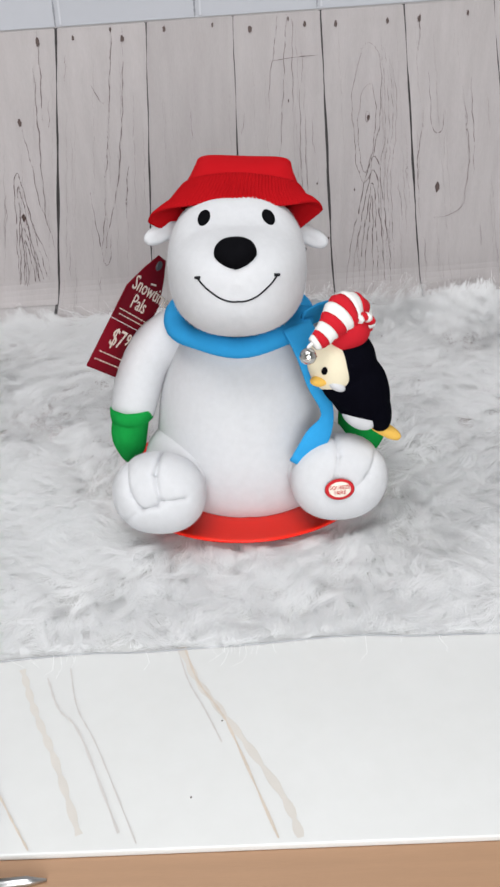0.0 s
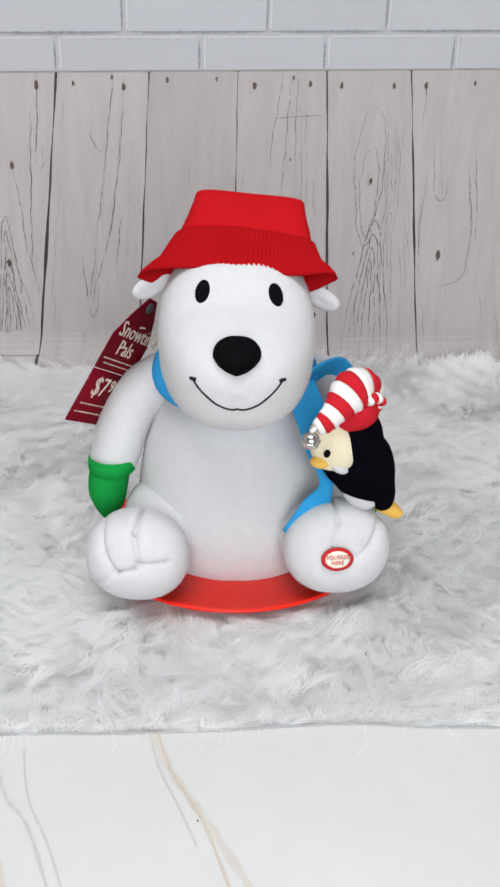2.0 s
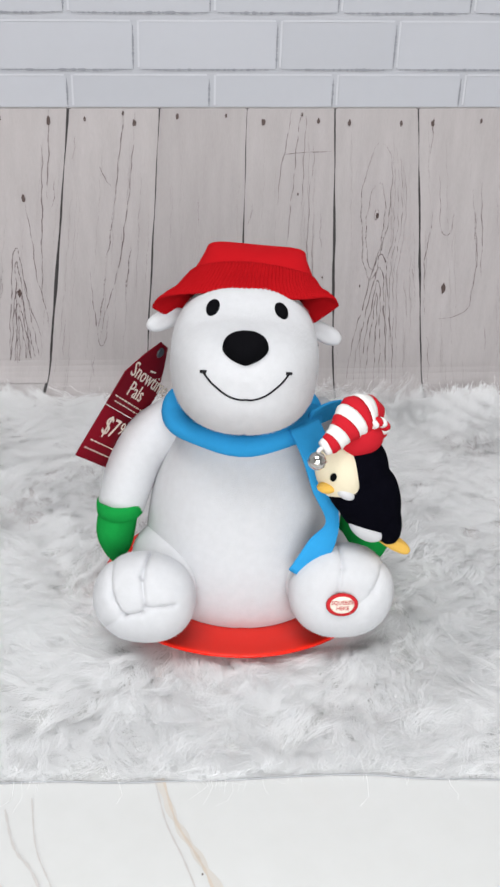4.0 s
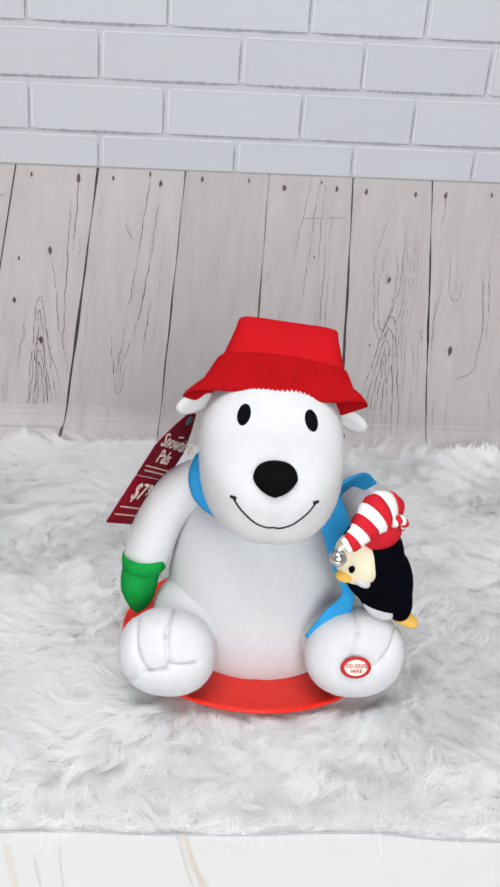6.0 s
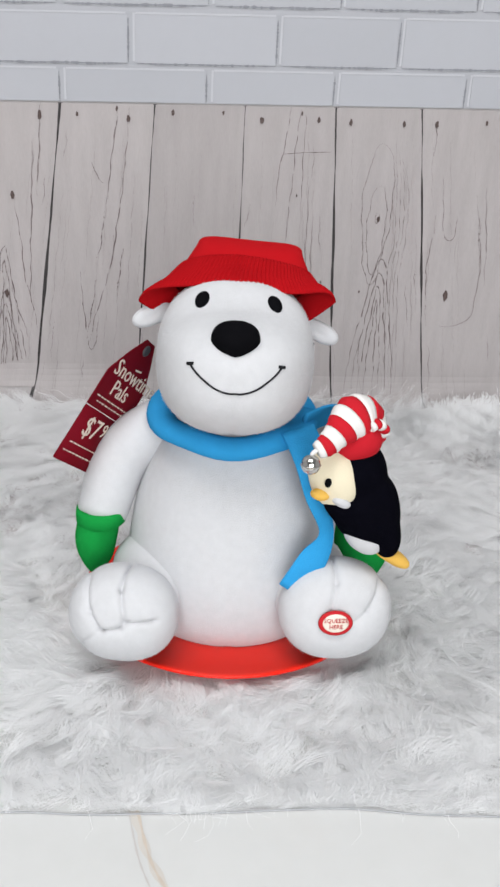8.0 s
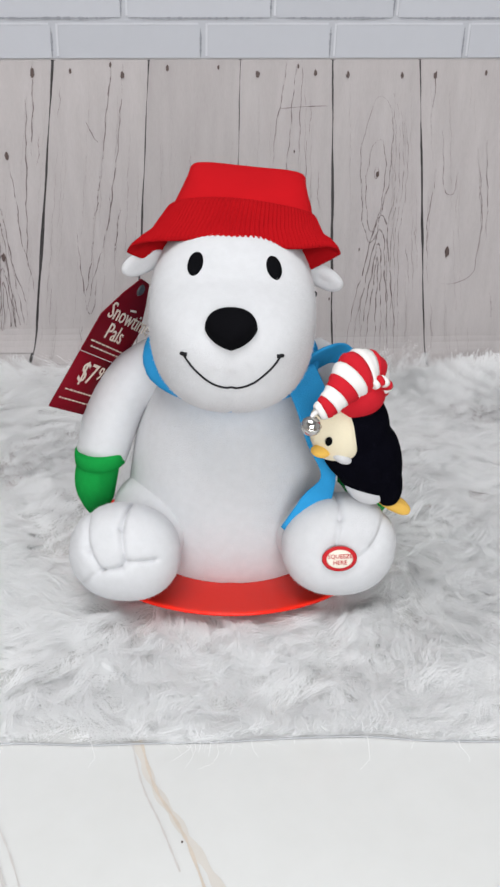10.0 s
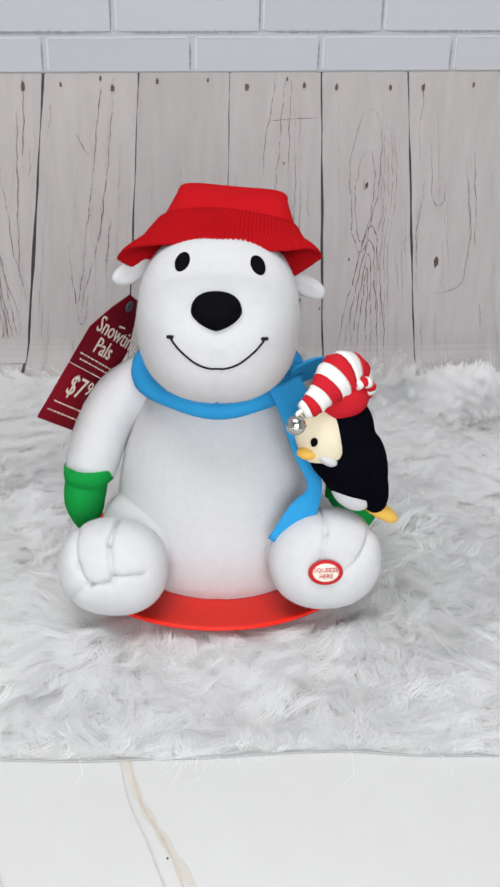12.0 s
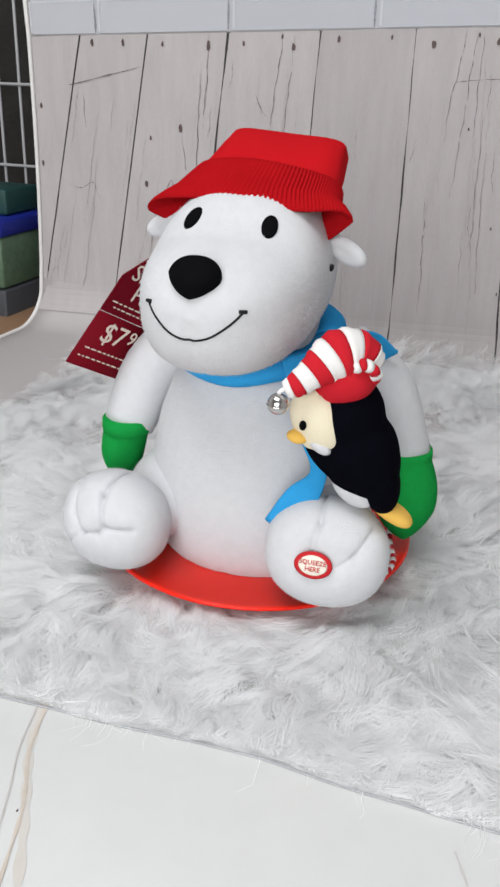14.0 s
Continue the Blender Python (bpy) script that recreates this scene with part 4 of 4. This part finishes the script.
def tag_card(limb):
    a = Vector((-0.147, -0.066, 0.156))
    e1 = Vector((0.30, 0.80, -0.50)).normalized()
    e2 = Vector((0.52, 0.42, 0.74))
    e2 = (e2 - e1 * e2.dot(e1)).normalized()
    n = e1.cross(e2)
    m = Matrix((e1, e2, n)).transposed().to_4x4()
    m.translation = a

    def panel(outline, bend):
        bm = bmesh.new()
        lo = [bm.verts.new(m @ Vector((x, y, -0.0004 + bend(y)))) for x, y in outline]
        hi = [bm.verts.new(m @ Vector((x, y, 0.0004 + bend(y)))) for x, y in outline]
        bm.faces.new(lo[::-1])
        bm.faces.new(hi)
        for k in range(len(lo)):
            j = (k + 1) % len(lo)
            bm.faces.new((lo[k], lo[j], hi[j], hi[k]))
        return bm

    W = 0.072
    card = limb("price_tag", panel([(0.001, 0), (W - 0.002, 0), (W, 0.002), (W, 0.0495), (0, 0.0495), (0, 0.001)], lambda y: 0.0), CARD, 6.0, "maroon card price tag with cream print")

    def sub(name, bm, mat, label=""):
        ob = mesh_ob(name, bm, mat, False)
        ob.parent = card
        return tagged(ob, label)

    top = [(0, 0.0502), (W, 0.0502), (W, 0.082), (W - 0.014, 0.104), (W / 2 + 0.008, 0.121), (W / 2 - 0.008, 0.121), (0.014, 0.104), (0, 0.082)]
    sub("tag_flap", panel(top, lambda y: 0.0), CARD, "upper panel of the tag")
    eye = lathe([(0.0042, -0.001), (0.005, 0.0), (0.0042, 0.0012), (0.002, 0.0012)], 20)
    bmesh.ops.transform(eye, matrix=m @ pose(W / 2, 0.113, 0.0004), verts=eye.verts)
    sub("tag_eyelet", eye, GREYBOX)
    for body, size, x, y in (("Snowtime", 0.0195, 0.008, 0.088), ("Pals", 0.0195, 0.020, 0.072)):
        sub("tag_title", lettering(body, size, m @ pose(x, y, 0.0006), align="LEFT"), CARD_INK)
    sub("tag_price", lettering("$7", 0.025, m @ pose(0.015, 0.034, 0.0006), align="LEFT"), CARD_INK)
    sub("tag_price", lettering("99", 0.017, m @ pose(0.043, 0.037, 0.0006), align="LEFT"), CARD_INK)
    for y, x0, x1 in ((0.060, 0.006, 0.064), (0.0555, 0.010, 0.064), (0.017, 0.008, 0.066), (0.009, 0.006, 0.066)):
        rng = random.Random(int(y * 10000))
        x = x0
        while x < x1:
            w = rng.uniform(0.0016, 0.0055)
            ob = sub("tag_print", box((0, 0, 0), (w, 0.0012, 0.0003)), CARD_INK)
            ob.data.transform(m @ pose(x, y, 0.0005))
            x += w + 0.0022
    ob = sub("tag_emblem", box((0, 0, 0), (0.010, 0.0016, 0.0003)), CARD_INK)
    ob.data.transform(m @ pose(0.038, 0.094, 0.0005, 0, 0, 8))


def penguin(limb):
    axis = Vector((0.26, 0.02, -0.95)).normalized()

    def shape(d):
        return 1.0 + 0.06 * math.exp(-((d.z - 0.55) / 0.3) ** 2) - 0.10 * math.exp(-((d.z - 0.12) / 0.16) ** 2)

    pg = limb("penguin", blob((0.0920, -0.094, 0.1455), (0.0272, 0.026, 0.0480), (0, -24, 0), (56, 48), 2.25, shape), NAVY, 7.5, "small black plush penguin in a striped cap held at the bear's side")

    def sub(name, bm, mat, label=""):
        ob = mesh_ob(name, bm, mat)
        ob.parent = pg
        return tagged(ob, label)

    sub("face", blob((0.0700, -0.1060, 0.1610), (0.0190, 0.0165, 0.0250), (8, -18, -20), (32, 24), 2.2), CREAM, "cream plush face")
    sub("cheek", blob((0.0745, -0.1170, 0.1465), (0.0085, 0.0050, 0.0045), (0, 30, 0), (24, 16)), PLUSH, "white fluff under the beak")
    sub("belly", blob((0.096, -0.103, 0.113), (0.012, 0.011, 0.018), (0, -50, 0), (32, 24)), PLUSH, "white plush belly")
    sub("wing", blob((0.0870, -0.1070, 0.1345), (0.0305, 0.0110, 0.0155), (0, 40, 6), (32, 24), 2.2), NAVY, "dark folded wing")
    sub("wing", blob((0.1120, -0.096, 0.120), (0.0130, 0.018, 0.0265), (0, -14, 0), (32, 24), 2.2), NAVY, "dark folded wing")
    sub("beak", blob((0.0580, -0.1175, 0.1510), (0.0088, 0.0070, 0.0044), (0, 12, 28), (24, 16), 2.0, lambda d: 1 - 0.25 * max(0, -d.x)), YELLOW, "yellow felt beak")
    sub("eye", blob((0.0635, -0.1225, 0.1620), (0.0026, 0.0016, 0.0036), (0, 10, -15), (16, 12)), BLACK, "black eye")
    sub("foot", blob((0.121, -0.093, 0.0935), (0.0180, 0.0105, 0.0058), (0, 32, 10), (32, 16), 2.4), YELLOW, "yellow felt foot")
    # cap: red base and a striped tail folded over to the bell
    sub("cap", blob((0.0835, -0.097, 0.188), (0.0215, 0.022, 0.0155), (0, -18, 0), (40, 24), 2.3), STRIPE_RED, "red jersey cap")
    line = smooth_line([(0.098, -0.092, 0.195), (0.090, -0.098, 0.206), (0.080, -0.107, 0.207), (0.070, -0.117, 0.200), (0.060, -0.126, 0.192), (0.053, -0.129, 0.188)], 37)
    rad = [0.0135 + 0.0035 * math.sin(math.pi * min(1, k / 24)) - 0.0075 * max(0, (k - 14) / 22) for k in range(37)]
    for k in range(0, 36, 4):
        a = line[k:k + 5]
        r = [rad[k + q] * (1.0 + 0.04 * math.sin(1.9 * (k + q))) for q in range(len(a))]
        sub("stripe", tube(a, r, 18, 0.72, up=(0.2, -0.8, 0.5)), STRIPE_RED if (k // 4) % 2 else STRIPE_WHITE)
    fold = smooth_line([(0.1015, -0.100, 0.190), (0.1035, -0.104, 0.198), (0.0985, -0.108, 0.204), (0.092, -0.111, 0.202)], 13)
    for k in range(0, 12, 2):
        sub("stripe", tube(fold[k:k + 3], [0.0055, 0.006, 0.0055], 12, 0.7), STRIPE_WHITE if (k // 2) % 2 else STRIPE_RED)
    bell = sub("bell", blob((0.0490, -0.1310, 0.1785), (0.0072, 0.0072, 0.0072), (0, 0, 0), (32, 24)), CHROME, "silver jingle bell")
    sub("bell_band", lathe([(0.0071, -0.0006), (0.0077, 0.0), (0.0071, 0.0006)], 32, (0.0490, -0.1310, 0.1785)), CHROME, "silver band of the bell")
    sub("bell_loop", tube(smooth_line([(0.053, -0.129, 0.189), (0.050, -0.1305, 0.187), (0.049, -0.131, 0.184)], 8), 0.0016, 8), STRIPE_WHITE)


# ---- clutter beyond the backdrop's edge ----
def clutter():
    rack = thing("wire_rack", "white coated wire rack with packed goods behind the backdrop", "rack", (-0.98, 0.95, -0.78))
    for k in range(19):
        part("wire", tube([(-0.40 + 0.048 * k, 0, 0.0), (-0.40 + 0.048 * k, 0, 1.75)], 0.003, 8), WHITE_WIRE, rack)
    for k in range(12):
        part("wire", tube([(-0.32, -0.004, 0.03 + 0.155 * k), (0.48, -0.004, 0.03 + 0.155 * k)], 0.003, 8), WHITE_WIRE, rack)
    # added sheet, coloured to stand in for the dark background behind the rack
    tagged(mesh_ob("back_sheet", box((-1.5, 1.02, -0.78), (-0.30, 1.06, 1.2), 0.01), BACK_SHEET), "dark sheet standing in for the background behind the rack", "cloth")
    shelf = thing("side_shelf", "dark shelf board beside the backdrop", "shelf", (-0.80, 0.66, -0.78))
    part("board", box((-0.35, -0.16, 0.663), (0.17, 0.16, 0.683), 0.003), GREYBOX, shelf)
    for x in (-0.33, 0.15):
        for y in (-0.14, 0.14):
            part("post", box((x - 0.01, y - 0.01, 0.0), (x + 0.01, y + 0.01, 0.663), 0.002), DARK, shelf)
    z = -0.095

    def goods(name, label, lo, hi, mat, lid=None):
        g = thing(name, label, name.replace("_", " "), ((lo[0] + hi[0]) / 2, (lo[1] + hi[1]) / 2, lo[2]))
        d = [(hi[i] - lo[i]) / 2 for i in range(2)]
        h = hi[2] - lo[2]
        part("body", box((-d[0], -d[1], 0), (d[0], d[1], h), 0.004), mat, g)
        if lid:
            part("lid", box((-d[0] - 0.004, -d[1] - 0.004, h), (d[0] + 0.004, d[1] + 0.004, h + 0.028), 0.005), lid, g)

    goods("storage_box", "grey plastic box with a cobalt blue lid", (-0.92, 0.55, z), (-0.64, 0.72, z + 0.12), GREYBOX)
    goods("wipes_pack", "green printed soft pack under a blue tray", (-0.90, 0.555, z + 0.122), (-0.645, 0.70, z + 0.205), LEAFPRINT, COBALT)
    goods("teal_box", "dark teal plastic box", (-0.80, 0.60, z + 0.234), (-0.66, 0.70, z + 0.275), TEAL)
    goods("red_tin", "small red tin on the teal box", (-0.745, 0.62, z + 0.277), (-0.725, 0.64, z + 0.315), RED)
    tool = thing("craft_tool", "steel craft tool with a black grip lying on the table", "tool", (-0.178, -0.452, TABLE_TOP))
    cutter = thing("hand_cutter", "small dark blue cutter with a steel rivet on marble", "cutter", (-0.200, -0.410, MARBLE_TOP))
    part("body", box((-0.030, -0.020, 0.0005), (0.020, 0.018, 0.009), 0.003), COBALT, cutter)
    part("rivet", lathe([(0.0038, 0.0088), (0.0040, 0.0100), (0.0030, 0.0108), (0.0005, 0.0110)], 20, (0.011, 0.010, 0)), STEEL, cutter, "round steel rivet")
    part("stripe", box((-0.030, -0.003, 0.0091), (0.019, -0.0015, 0.0096), 0.0002), BLUE, cutter, "pale blue line")
    part("edge_guard", box((0.0203, -0.018, 0.0005), (0.026, 0.000, 0.007), 0.002), DARK, cutter, "black guard along the side")
    part("blade", tube([(-0.01, 0, 0.004), (0.03, 0.004, 0.003), (0.042, 0.005, 0.002)], [0.0035, 0.003, 0.0008], 10), STEEL, tool)
    part("grip", tube([(-0.09, -0.012, 0.006), (-0.04, -0.005, 0.006), (-0.008, 0, 0.005)], [0.0055, 0.006, 0.004], 12), DARK, tool)


room()
table()
marble()
backdrop()
fur_rug()
saucer()
BEAR, MOVING = bear()
clutter()


def motions():
    """The toy nods to its tune, once in 0.797 s and not quite evenly: the head most, the body and limbs less, all about the waist."""
    def ease(t, t0, t1):
        s = min(1.0, max(0.0, (t - t0) / (t1 - t0)))
        return s * s * (3 - 2 * s)

    uneven = [(0, -2.3), (0.5, -0.8), (1, -2.7), (1.5, 1.7), (2, 1.9), (2.5, -2.5), (3, -1.3), (5.5, -1.6), (6, -0.9), (6.5, -2.5), (7, -1.4), (7.5, 0.5), (8, -2.4), (8.5, -2.8), (9, -0.5), (11.5, 2.1), (12, 1.9), (12.5, 0.8), (13, 0.4), (13.5, 0.3), (14, -1.5)]

    def nod(t):
        lag = 0.694 + 0.046 * ease(t, 3.2, 5.2) * (1 - ease(t, 9.2, 11.3))
        off = float(np.interp(t, [u[0] for u in uneven], [u[1] for u in uneven]))
        return (3.2 - 10.4 * math.cos(2 * math.pi * (t - lag) / 0.797) + off) / 12

    for ob, swing in MOVING:
        rows = []
        for k in range(141):
            c = PIVOT
            rows.append((k / 10, Matrix.Translation(c) @ pose(0, 0, 0, swing * nod(k / 10)) @ Matrix.Translation(-c)))
        walk(ob, rows)


motions()
